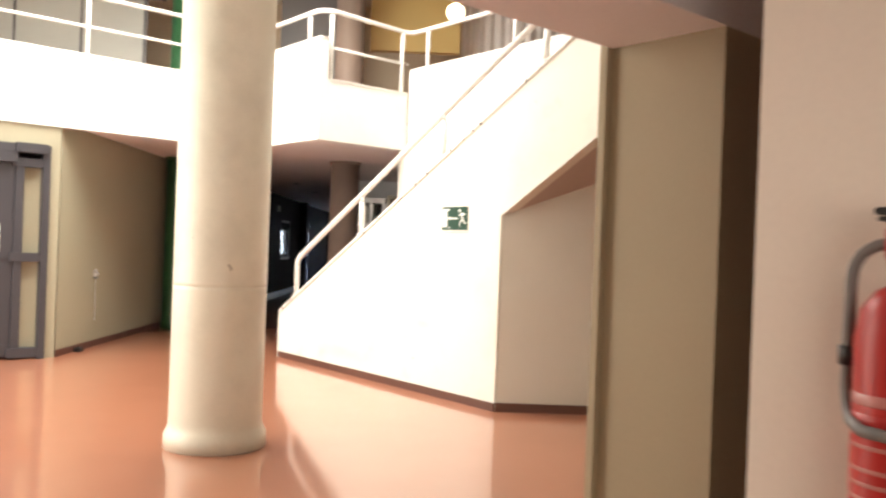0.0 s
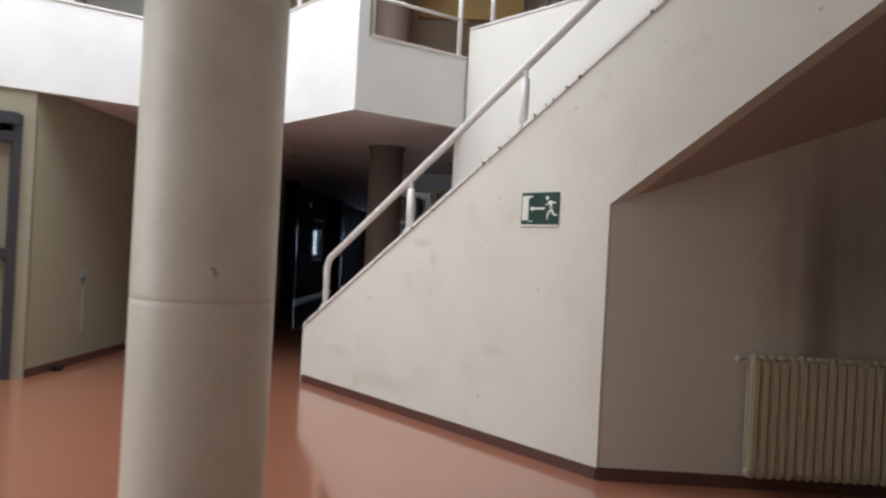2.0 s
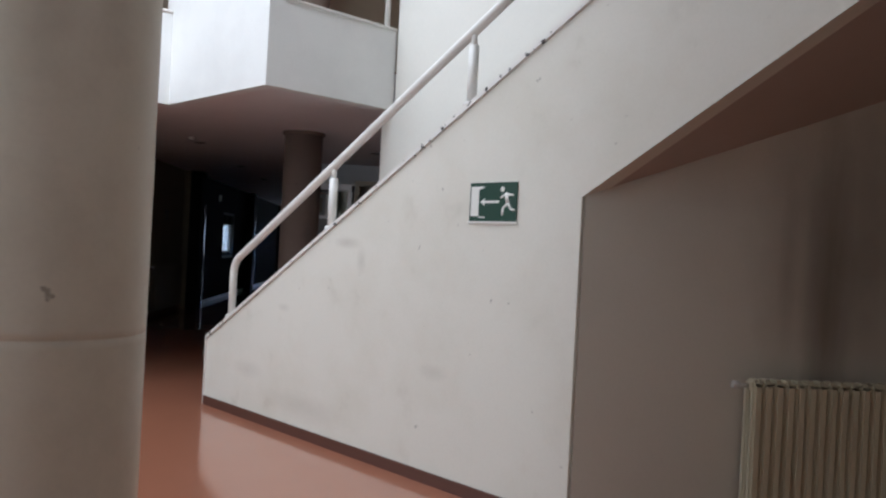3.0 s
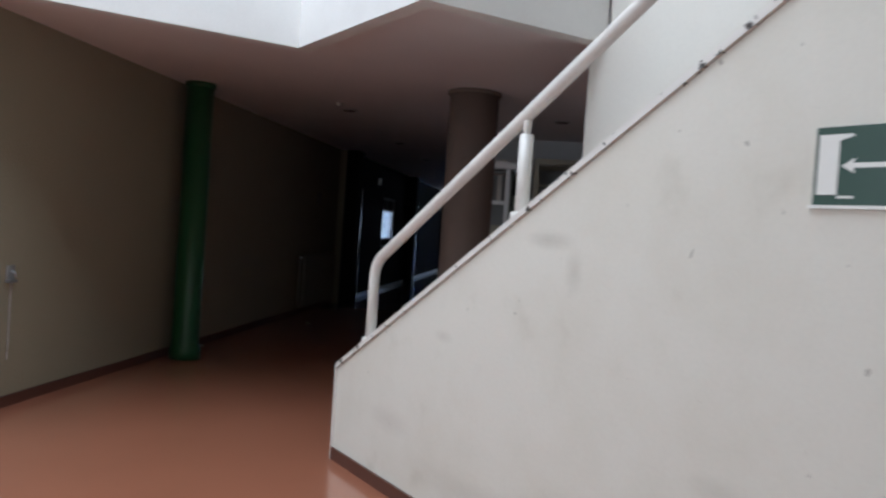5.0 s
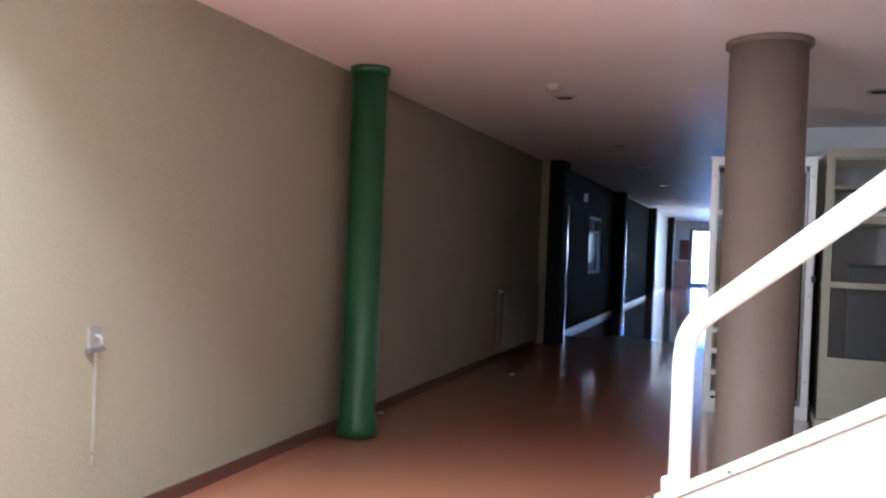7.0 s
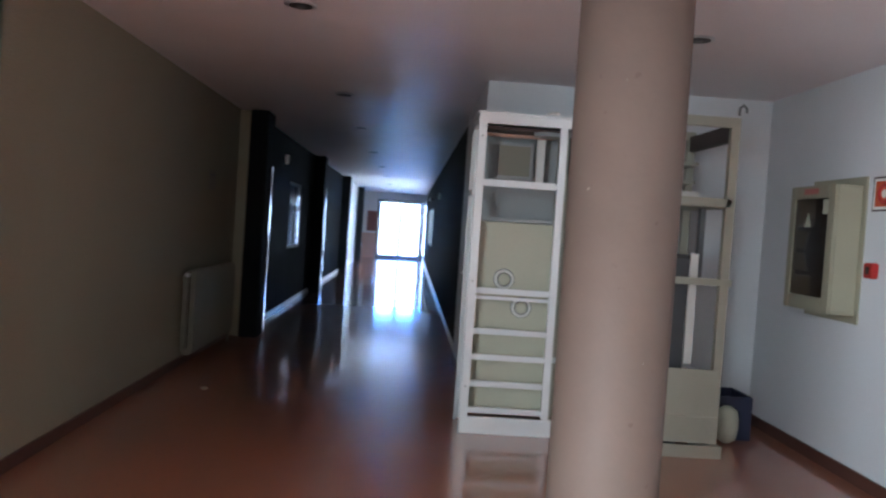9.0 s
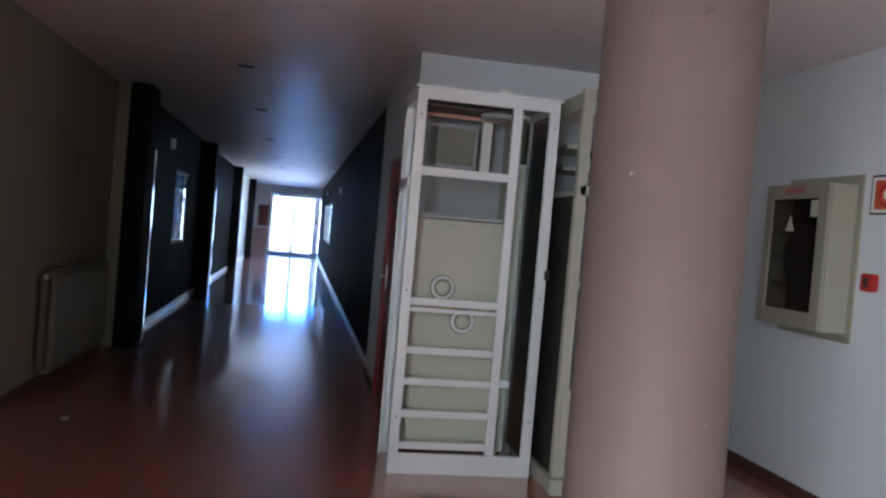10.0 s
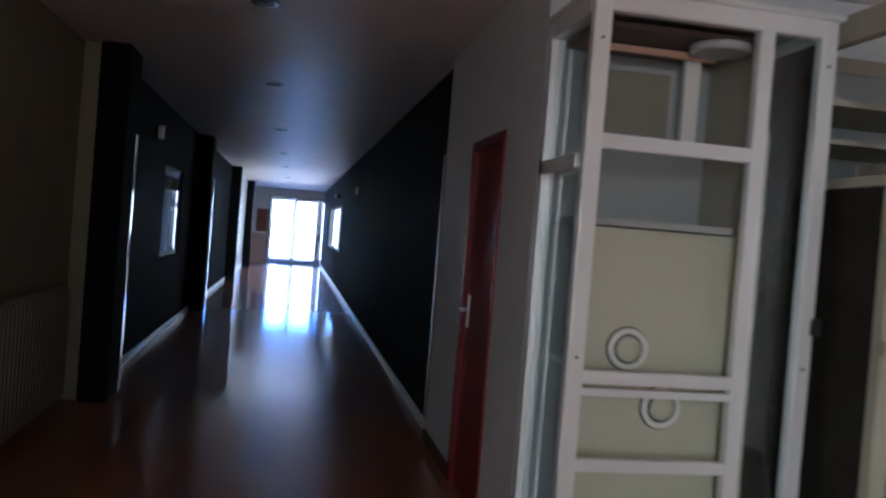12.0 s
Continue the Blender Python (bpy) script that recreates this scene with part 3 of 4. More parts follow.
solid("backdrop_far", boxes((-14, 12, 55, 55.1, -0.2, 2.9)), M_OUT, None, "bright hazy daylight outside", "backdrop", kind="structure")
solid("backdrop_sky", boxes((-14, 12, 55, 55.1, 2.9, 12)), M_SKYBLUE, None, "clear blue sky outside", "backdrop", kind="structure")

# unseen doors made up to frame the entrance fill lamp
ed = thing("door_4", pose(0.2, -4.14, 0), "unseen glazed steel entrance doors, added to admit fill light", "door", kind="structure")
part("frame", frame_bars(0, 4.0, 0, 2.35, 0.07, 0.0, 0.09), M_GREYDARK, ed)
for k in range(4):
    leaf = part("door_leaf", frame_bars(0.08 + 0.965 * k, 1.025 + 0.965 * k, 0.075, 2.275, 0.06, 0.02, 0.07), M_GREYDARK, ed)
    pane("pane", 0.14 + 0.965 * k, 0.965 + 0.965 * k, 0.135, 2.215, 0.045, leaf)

# window in the cladding and the window near the end
w1 = thing("window_1", pose(NX, 24.4, 0, 0, 0, 90), "narrow steel window of an unlit room, mirroring daylight", "window", kind="structure")
part("window_frame", frame_bars(0, 1.5, 0.96, 2.07, 0.05, 0.02, 0.10), M_GREY, w1)
part("mullion", boxes((0.72, 0.76, 0.03, 0.09, 1.01, 2.02)), M_GREY, w1)
part("transom", boxes((0.05, 1.45, 0.03, 0.09, 1.76, 1.80)), M_GREY, w1)
pane("pane", 0.05, 0.72, 1.01, 2.02, 0.025, w1)
pane("pane", 0.76, 1.45, 1.01, 2.02, 0.025, w1)
# unseen backing, added in dark grey so the panes mirror the corridor's end
structure("dark_window_backing", boxes((-4.7, -4.6, 23.0, 27.0, 0.0, 2.75), (-4.6, NX - 0.151, 23.0, 23.1, 0.0, 2.75), (-4.6, NX - 0.151, 26.9, 27.0, 0.0, 2.75)), M_GREYDARK, "added dark backing walls behind the corridor window", "wall")
w2 = thing("window_2", pose(RX, 40.0, 0, 0, 0, -90), "long window band with bright daylight behind", "window", kind="structure")
part("window_frame", frame_bars(0, 6.6, 0.88, 2.02, 0.05, 0.03, 0.11), M_GREY, w2)
for k in range(1, 4):
    part("mullion", boxes((1.65 * k - 0.025, 1.65 * k + 0.025, 0.04, 0.10, 0.93, 1.97)), M_GREY, w2)
pane("pane", 0.05, 6.55, 0.93, 1.97, 0.07, w2)
solid("backdrop_east", boxes((0.40, 0.48, 33, 44.8, 0.0, 2.75)), M_OUT, None, "bright hazy daylight outside the window", "backdrop", kind="structure")

# red store door
rd = thing("door_3", pose(SX, 19.20, 0, 0, 0, -90), "dark red painted door, closed", "door", kind="structure")
part("frame", boxes((0.0, 0.045, -0.012, 0.11, 0, 2.06), (0.705, 0.75, -0.012, 0.11, 0, 2.06), (0.045, 0.705, -0.012, 0.11, 2.01, 2.06)), M_DOORRED, rd)
part("leaf", boxes((0.048, 0.702, 0.02, 0.06, 0.008, 2.005), bev=0.003), M_DOORRED, rd)
part("handle_plate", boxes((0.08, 0.12, 0.012, 0.02, 0.95, 1.15), bev=0.004), M_ALU, rd)
part("handle", tube([(0.10, 0.012, 1.06), (0.10, -0.04, 1.06), (0.22, -0.04, 1.06)], 0.009, 10), M_ALU, rd)
structure("baseboard_store", boxes((SX - 0.015, SX, 19.215, 20.12, 0, 0.09), (SX - 0.015, SX, 17.86, 18.43, 0, 0.09)), M_SKIRT, "dark brown skirting", "baseboard")

# ---- railings ----
rz = lambda u: 1.246 + 0.560 * (u - 0.33)
hr = thing("stair_handrail", UD @ pose(-0.04, 0, 0), "white painted tubular steel stair handrail with chips", "handrail")
part("rail", tube([(0.33, 0.06, top(0.33) + 0.03), *bend((0.33, 0.06, top(0.33)), (0.33, 0.06, rz(0.33)), (6.0, 0.06, rz(6.0)), 0.10), (6.2, 0.06, rz(6.2))], 0.031, 18), M_RAIL, hr)
for u in (1.70, 3.07, 4.40, 5.72):
    post = part("post", tube([(u, 0.06, top(u) + 0.02), (u, 0.06, rz(u) - 0.09)], 0.031, 16), M_RAIL, hr)
    part("post_neck", tube([(u, 0.06, rz(u) - 0.095), (u, 0.06, rz(u))], 0.018, 12), M_RAIL, post)
for u in (0.33, 1.70, 3.07, 4.40):
    part("foot_plate", lathe([(0.05, top(u) + 0.015), (0.05, top(u) + 0.05), (0.04, top(u) + 0.055)], 18), M_RAIL, hr).location = (u, 0.06, 0.0)

br = thing("balcony_railing", UD, "white tubular steel railing on the balcony corner", "railing")
ztop = 4.28
part("top_rail", tube([(-1.06, 0.06, ztop), *bend((-1.06, 0.06, ztop), (0.69, 0.06, ztop), (0.69, 1.40, ztop), 0.22), *bend((0.69, 0.2, ztop), (0.69, 1.40, ztop - 0.04), (6.0, 1.40, ztop - 0.10), 0.16), (7.0, 1.40, ztop - 0.10)], 0.026, 14), M_RAIL, br)
part("mid_rail", tube([(0.69, 0.14, 3.83), (0.69, 1.36, 3.83)], 0.018, 12), M_RAIL, br)
for u, d, z0 in ((-0.6, 0.06, 3.93), (0.40, 0.06, 3.93), (0.69, 0.19, 3.44), (0.69, 1.27, 3.44), (1.06, 1.40, 3.72), (2.62, 1.40, 3.72), (4.2, 1.40, 3.72)):
    part("post", tube([(u, d, z0 - 0.01), (u, d, ztop - 0.05)], 0.026, 12), M_RAIL, br)
wr = thing("balcony_railing", UD, "white tubular steel railing on the long balcony", "railing")
for z, r in ((4.31, 0.026), (3.94, 0.018)):
    part("rail", tube([(-1.06, -8.9, z), (-1.06, 0.04, z)], r, 12), M_RAIL, wr)
for d in (-0.55, -2.12, -3.7, -5.3, -6.9):
    part("post", tube([(-1.06, d, 3.59), (-1.06, d, 4.31)], 0.022, 12), M_RAIL, wr)
structure("cap_stair_far", boxes((0.78, 7.33, 1.325, 1.475, 3.72, 3.745), bev=0.006), M_RAIL, "white cap of the far stair wall", "trim", UD)

# spotlight on the balcony face
sp = thing("wall_spotlight", UD @ pose(-1.0, -3.80, 3.14), "small white wall spotlight on the balcony", "lamp")
part("arm", tube([(0, 0, 0.16), (0.09, 0, 0.16)], 0.014, 10), M_RAIL, sp)
part("disc", lathe([(0.10, 0.15), (0.105, 0.16), (0.10, 0.175)], 28), M_ALU, sp).location = (0.12, 0, 0)
part("body", lathe([(0.05, 0.0), (0.062, 0.02), (0.062, 0.14), (0.04, 0.15)], 24), M_RAIL, sp).location = (0.12, 0, 0)
part("neck", lathe([(0.03, 0.175), (0.035, 0.26), (0.02, 0.27)], 18), M_RAIL, sp).location = (0.12, 0, 0)

# ---- exit sign on the stair wall ----
es = thing("exit_sign", UD @ pose(3.125, -0.002, 1.622, 90, 0, 0), "green emergency exit sign with white door and arrow", "sign")
part("plate", boxes((0, 0.37, 0, 0.225, 0, 0.006), bev=0.0015), M_SIGNG, es)
part("edge_strip", boxes((-0.012, 0.375, -0.010, 0.0, 0, 0.010)), M_SIGNW, es, "white lower edge")
part("doorway_symbol", prism([(0.012, 0.030), (0.075, 0.030), (0.075, 0.185), (0.115, 0.195), (0.115, 0.203), (0.012, 0.203)], 0.006, 0.0075, "xy"), M_SIGNW, es, "white door symbol")
part("door_edge", boxes((0.078, 0.125, 0.020, 0.027, 0.006, 0.0075)), M_SIGNW, es)
part("arrow", prism([(0.085, 0.112), (0.125, 0.135), (0.120, 0.120), (0.235, 0.120), (0.235, 0.106), (0.120, 0.106), (0.125, 0.090)], 0.006, 0.0075, "xy"), M_SIGNW, es, "white arrow")
fig = bmesh.new()
for a, b, r in (((0.285, 0.165), (0.300, 0.105), 0.017), ((0.300, 0.155), (0.345, 0.150), 0.008), ((0.285, 0.160), (0.245, 0.135), 0.008), ((0.300, 0.105), (0.265, 0.075), 0.010), ((0.265, 0.075), (0.262, 0.035), 0.009), ((0.302, 0.105), (0.325, 0.070), 0.010), ((0.325, 0.070), (0.358, 0.066), 0.008)):
    tube([(a[0], a[1], 0.004), (b[0], b[1], 0.004)], r * 0.9, 8, fig)
bmesh.ops.create_uvsphere(fig, u_segments=12, v_segments=8, radius=0.017, matrix=pose(0.258, 0.185, 0.0))
for v in fig.verts:
    v.co.z = min(v.co.z, 0.0078)
part("pictogram", fig, M_SIGNW, es, "plain white pictogram shapes")

# ---- radiators ----
def radiator(m, length, z0, z1, n, label, enamel=M_RAD):
    ra = thing("radiator", m, label, "radiator", "radiators")
    pitch = length / n
    for k in range(n):
        x = (k + 0.5) * pitch
        bm = bmesh.new()
        for y in (0.03, 0.105):
            box(bm, x - pitch * 0.455, x + pitch * 0.455, y - 0.022, y + 0.022, z0 + 0.03, z1 - 0.02, bev=0.012)
        box(bm, x - pitch * 0.485, x + pitch * 0.485, 0.02, 0.115, z1 - 0.06, z1, bev=0.014)
        box(bm, x - pitch * 0.485, x + pitch * 0.485, 0.02, 0.115, z0, z0 + 0.06, bev=0.014)
        part("section", bm, enamel, ra)
    val = part("valve", tube([(0.0, 0.068, z1 - 0.035), (-0.055, 0.068, z1 - 0.035)], 0.012, 10), M_ALU, ra, "metal bleed valve")
    part("valve_knob", tube([(-0.05, 0.068, z1 - 0.035), (-0.085, 0.068, z1 - 0.03)], 0.021, 12), M_ALU, val)
    part("pipe", tube([(length, 0.068, z0 + 0.03), (length + 0.05, 0.068, z0 + 0.03), (length + 0.05, 0.068, 0.0)], 0.011, 10), enamel, ra)
    for x in (0.1, length - 0.14):
        part("bracket", boxes((x, x + 0.04, 0.12, 0.16, z1 - 0.10, z1 - 0.06)), enamel, ra)
    return ra


radiator(pose(3.21, 8.49, 0), 0.87, 0.10, 0.86, 15, "cream column radiator under the stair")
radiator(pose(LX + 0.16, 18.75, 0, 0, 0, 90), 1.75, 0.12, 0.92, 26, "long radiator on the corridor wall, cream enamel darkened for shade", M_RADSHADE)
# ---- fire equipment ----
def extinguisher(m, label):
    ex = thing("fire_extinguisher", m, label, "fire extinguisher", "fire extinguishers")
    part("cylinder", lathe([(0.05, 0.0), (0.074, 0.012), (0.078, 0.03), (0.078, 0.44), (0.070, 0.49), (0.045, 0.525), (0.026, 0.535), (0.026, 0.55)], 36), M_RED, ex, "red steel cylinder")
    part("label_band", lathe([(0.0788, 0.13), (0.0790, 0.14), (0.0790, 0.30), (0.0788, 0.31)], 36), M_RED, ex)
    for z0 in (0.16, 0.185, 0.21, 0.25, 0.27):
        part("print_line", lathe([(0.0789, z0), (0.0793, z0 + 0.001), (0.0793, z0 + 0.007), (0.0789, z0 + 0.008)], 36), M_LABEL, ex, "faded line of print")
    vl = part("valve", lathe([(0.024, 0.55), (0.026, 0.56), (0.030, 0.58), (0.034, 0.585), (0.034, 0.635), (0.026, 0.645)], 20), M_RED, ex, "red valve cap")
    part("lever", boxes((-0.014, 0.014, -0.11, 0.03, 0.655, 0.668), bev=0.003), M_BLACK, vl)
    part("carry_handle", boxes((-0.013, 0.013, -0.10, 0.0, 0.645, 0.653), bev=0.003), M_BLACK, vl)
    part("gauge", tube([(0.030, 0, 0.61), (0.048, 0, 0.61)], 0.016, 14), M_ALU, vl)
    hs = part("hose", tube([(-0.03, 0, 0.61), *bend((-0.03, 0, 0.61), (-0.09, 0.0, 0.60), (-0.095, 0.0, 0.45), 0.06), *bend((-0.095, 0, 0.45), (-0.095, 0.0, 0.30), (-0.04, -0.085, 0.285), 0.06), (-0.03, -0.09, 0.285), (0.04, -0.09, 0.28), (0.085, -0.05, 0.28)], 0.011, 12), M_HOSE, ex, "grey rubber hose")
    part("collar", tube([(-0.095, 0, 0.42), (-0.095, 0, 0.385)], 0.016, 12), M_BLACK, hs)
    part("nozzle", tube([(0.085, -0.05, 0.28), (0.10, 0.0, 0.26)], 0.017, 12), M_BLACK, ex)
    for z0, z1 in ((0.325, 0.345), (0.10, 0.115), (0.06, 0.075)):
        part("printed_band", lathe([(0.0786, z0), (0.0789, z0 + 0.002), (0.0789, z1)], 36), M_LABEL, ex)
    part("hook", boxes((-0.03, 0.03, 0.07, 0.10, 0.44, 0.50)), M_BLACK, ex)
    return ex


extinguisher(UD @ pose(8.60, -3.552, 0.875, 0, 0, 0), "red fire extinguisher hanging on the entrance wall")
extinguisher(pose(2.35, 15.52, 0.36, 0, 0, -90), "red fire extinguisher hanging on the white wall")
hc = thing("fire_hose_cabinet", pose(2.45, 16.96, 1.09, 90, 0, -90), "cream steel fire hose cabinet with a dark glass front", "cabinet")
CW, CH, CD = 0.63, 0.875, 0.18
part("back_plate", boxes((-0.05, CW + 0.04, -0.055, CH + 0.06, 0, 0.012), bev=0.003), M_OLIVEC, hc)
for row in ((0, CW, 0, 0.02), (0, CW, CH - 0.02, CH), (0, 0.02, 0.021, CH - 0.021), (CW - 0.02, CW, 0.021, CH - 0.021)):
    part("case_panel", boxes((*row, 0.012, CD), bev=0.004), M_OLIVEC, hc)
dfr = part("door_frame", boxes((0, 0.07, 0, CH, CD + 0.002, CD + 0.02), (CW - 0.09, CW, 0, CH, CD + 0.002, CD + 0.02), (0.07, CW - 0.09, 0, 0.10, CD + 0.002, CD + 0.02), (0.07, CW - 0.09, CH - 0.09, CH, CD + 0.002, CD + 0.02), bev=0.004), M_OLIVEC, hc)
gl = part("glass", boxes((0.07, CW - 0.09, 0.10, CH - 0.09, CD + 0.006, CD + 0.010)), M_DGLASS, dfr)
gl.visible_shadow = False
part("latch", boxes((-0.035, 0.0, 0.27, 0.60, 0.13, 0.19), bev=0.008), M_ALU, dfr, "metal latch")
part("reel", lathe([(0.20, 0.0), (0.20, 0.02), (0.06, 0.025), (0.06, 0.07), (0.20, 0.075), (0.20, 0.09)], 32), M_BRN, hc, "dark hose reel").matrix_basis = pose(0.31, 0.42, 0.03)
for k in range(5):
    part("hose_turn", tube([(0.31 + (0.09 + 0.018 * k) * math.cos(a), 0.42 + (0.09 + 0.018 * k) * math.sin(a), 0.085) for a in [i * math.pi / 14 for i in range(28)]], 0.013, 8, close=True), M_BRN, hc, "dark hose")
part("dark_back", boxes((0.025, CW - 0.025, 0.025, CH - 0.025, 0.013, 0.02)), M_BRN, hc)
for zz in (0.24, 0.40, 0.56):
    part("inner_bar", boxes((0.08, CW - 0.10, zz, zz + 0.03, 0.15, 0.165)), M_GREY, hc)
part("paper_tag", boxes((CW - 0.17, CW - 0.10, CH - 0.20, CH - 0.10, CD + 0.011, CD + 0.013)), M_CREAM, hc)
part("paper_pennant", prism([(0.22, CH - 0.29), (0.31, CH - 0.29), (0.265, CH - 0.19)], CD + 0.011, CD + 0.013, "xy"), M_CREAM, hc)
part("printed_strip", boxes((0.20, 0.40, CH - 0.06, CH - 0.02, CD + 0.020, CD + 0.022)), M_LABEL, hc)
fs = thing("fire_hose_sign", pose(2.45, 16.23, 1.79, 90, 0, -90), "red and white fire hose reel sign", "sign")
part("plate", boxes((0, 0.27, 0, 0.225, 0, 0.006)), M_BRN, fs)
part("border", boxes((0.012, 0.258, 0.012, 0.213, 0.006, 0.008)), M_SIGNW, fs)
part("field", boxes((0.035, 0.235, 0.03, 0.195, 0.008, 0.0095)), M_ORANGE, fs)
part("ring_symbol", tube([(0.135 + 0.055 * math.cos(a), 0.112 + 0.055 * math.sin(a), 0.009) for a in [i * math.pi / 12 for i in range(24)]], 0.012, 8, close=True), M_RED, fs)
part("hub_symbol", lathe([(0.028, 0.0095), (0.028, 0.011)], 18), M_SIGNW, fs).location = (0.135, 0.112, 0)
cp = thing("fire_alarm_call_point", pose(2.45, 16.20, 1.355, 90, 0, -90), "small red fire alarm call point", "alarm")
part("box", boxes((0, 0.10, 0, 0.10, 0, 0.05), bev=0.008), M_RED, cp)
part("button", boxes((0.03, 0.07, 0.025, 0.075, 0.05, 0.053)), M_BRN, cp)

# ---- aluminium display case ----
ca = thing("display_case", pose(-0.11, 16.92, 0), "tall aluminium framed display case with bars and a glass bay", "cabinet")
H, Wd, Dp = 2.34, 0.893, 0.52
for x in (0, Wd - 0.06):
    for y in (0, Dp - 0.05):
        st = part("stile", boxes((x, x + 0.06, y, y + 0.05, 0, H), bev=0.005), M_CASEFR, ca)
        if y == 0:
            for z in (0.35, 1.12, 2.18):
                part("screw", tube([(x + 0.03, -0.003, z), (x + 0.03, 0.004, z)], 0.006, 8), M_GREY, st)
part("mullion", boxes((0.60, 0.655, 0.002, 0.047, 0.13, H - 0.06), bev=0.004), M_CASEFR, ca)
part("top_rail", boxes((0.06, Wd - 0.06, 0, 0.05, H - 0.065, H), (0.06, Wd - 0.06, Dp - 0.05, Dp, H - 0.065, H), (0, 0.06, 0.05, Dp - 0.05, H - 0.065, H), (Wd - 0.06, Wd, 0.05, Dp - 0.05, H - 0.065, H), bev=0.004), M_CASEFR, ca)
part("top_lip", boxes((-0.015, Wd + 0.015, -0.02, Dp, H, H + 0.018), bev=0.004), M_CASEFR, ca)
part("base_panel", boxes((0.06, Wd - 0.06, 0.004, 0.045, 0.0, 0.125), bev=0.004), M_CASEFR, ca)
for z, h in ((1.845, 0.05), (1.055, 0.045), (1.005, 0.025), (0.757, 0.042), (0.567, 0.042), (0.370, 0.042), (0.175, 0.042)):
    part("bar", boxes((0.06, 0.60, 0.004, 0.045, z - h / 2, z + h / 2), bev=0.005), M_CASEFR, ca)
part("bar_stub", boxes((0.656, 0.735, 0.05, 0.09, 0.548, 0.588), bev=0.004), M_CASEFR, ca)
part("inner_shelf", boxes((0.065, 0.61, 0.10, Dp - 0.05, 1.57, 1.595), bev=0.003), M_GREYL, ca)
part("back_board", boxes((0.065, 0.662, 0.16, 0.178, 0.13, 1.565), bev=0.002), M_CREAM, ca, "cream board with two round fittings")
part("rear_panel", boxes((0.06, Wd - 0.06, Dp - 0.045, Dp - 0.03, 0.1, H - 0.07)), M_GREYL, ca)
part("inner_shelf", boxes((0.062, 0.655, 0.07, Dp - 0.05, 2.245, 2.262)), M_BRN, ca, "dark upper shelf")
part("side_panel", boxes((Wd - 0.04, Wd - 0.03, 0.05, Dp - 0.05, 0.1, H - 0.07)), M_DKSIDE, ca, "dark glossy side panel")
part("side_pane", boxes((0.03, 0.035, 0.05, Dp - 0.05, 0.1, H - 0.07)), M_GLASS, ca).visible_shadow = False
part("bay_pane", boxes((0.655, Wd - 0.06, 0.02, 0.025, 0.13, H - 0.07)), M_GLASS, ca, "tall glass pane").visible_shadow = False
part("bay_divider", boxes((0.665, 0.68, 0.06, Dp - 0.06, 0.1, H - 0.08)), M_SHELF, ca, "dull cream upright board")
part("bay_back", boxes((0.682, Wd - 0.06, Dp - 0.06, Dp - 0.05, 0.1, H - 0.08)), M_DKSIDE, ca)
part("bay_strip", boxes((0.685, 0.735, 0.12, 0.14, 0.13, 1.95)), M_SHELF, ca, "cream upright board inside the glass bay")
part("bay_strip", boxes((0.712, 0.722, 0.14, 0.17, 1.9, 2.24)), M_DKGREEN, ca)
part("top_board", boxes((0.06, Wd - 0.06, 0.05, Dp - 0.05, H - 0.03, H - 0.015)), M_GREYL, ca)
part("inner_frame", frame_bars(0.10, 0.46, 1.90, 2.18, 0.025, 0.34, 0.36), M_GREYL, ca, "small grey inner frame")
part("inner_panel", boxes((0.19, 0.435, 0.330, 0.338, 1.925, 2.155)), M_OLIVEP, ca)
part("inner_upright", boxes((0.48, 0.54, 0.30, 0.33, 1.87, 2.22)), M_SIGNW, ca, "white upright")
part("inner_rail", boxes((0.07, 0.58, 0.26, 0.28, 2.21, 2.235)), M_SALMON, ca)
# disc imitates the reflection of a ceiling lamp; the case holds no fitting
part("lamp_reflection_disc", lathe([(0.095, 2.215), (0.108, 2.222), (0.108, 2.2445)], 28), M_GREYL, ca, "pale disc in place of a reflected ceiling lamp").location = (0.535, 0.16, 0)
for x, z, cut in ((0.275, 1.138, 0), (0.418, 0.934, 0)):
    ring = [(0.064 * math.cos(q), 0.064 * math.sin(q), 0.012) for q in [k * math.pi / 20 for k in range(40)]]
    rg = part("round_fitting", tube(ring, 0.0115, 12, close=True), M_SIGNW, ca, "round pale fitting")
    # flat grey disc whose rim is painted as the ring's shadow
    part("shadow_disc", lathe([(0.080, 0.0), (0.080, 0.003), (0.078, 0.004)], 40), M_GREY, rg)
    rg.matrix_basis = pose(x, 0.160, z, 90, 0, 0)
    part("insert", lathe([(0.045, 0.004), (0.045, 0.020), (0.038, 0.026), (0.012, 0.028)], 32), M_CREAM, rg)
part("lock", boxes((Wd - 0.015, Wd + 0.02, -0.012, 0.02, 1.24, 1.30), bev=0.003), M_BLACK, ca, "small black lock")
part("side_bar", boxes((-0.012, 0.0, 0.06, Dp - 0.05, 1.75, 1.80), (-0.012, 0.0, Dp - 0.10, Dp - 0.05, 0.0, H - 0.1)), M_CASEFR, ca)

# ---- cream shelf frame ----
cb = thing("shelf_frame", pose(0.835, 16.65, 0), "cream wooden shelf frame, half empty, against the wall", "shelf")
BW, BH, BD = 0.87, 2.40, 0.95
for x in (0, BW - 0.065):
    part("front_post", boxes((x, x + 0.065, 0, 0.05, 0.09, BH - 0.07), bev=0.004), M_SHELF, cb)
    part("rear_post", boxes((x, x + 0.065, BD - 0.05, BD, 0.09, BH - 0.07), bev=0.004), M_SHELF, cb)
    part("foot", boxes((x - 0.02, x + 0.085, -0.03, BD, 0, 0.09), bev=0.006), M_SHELF, cb)
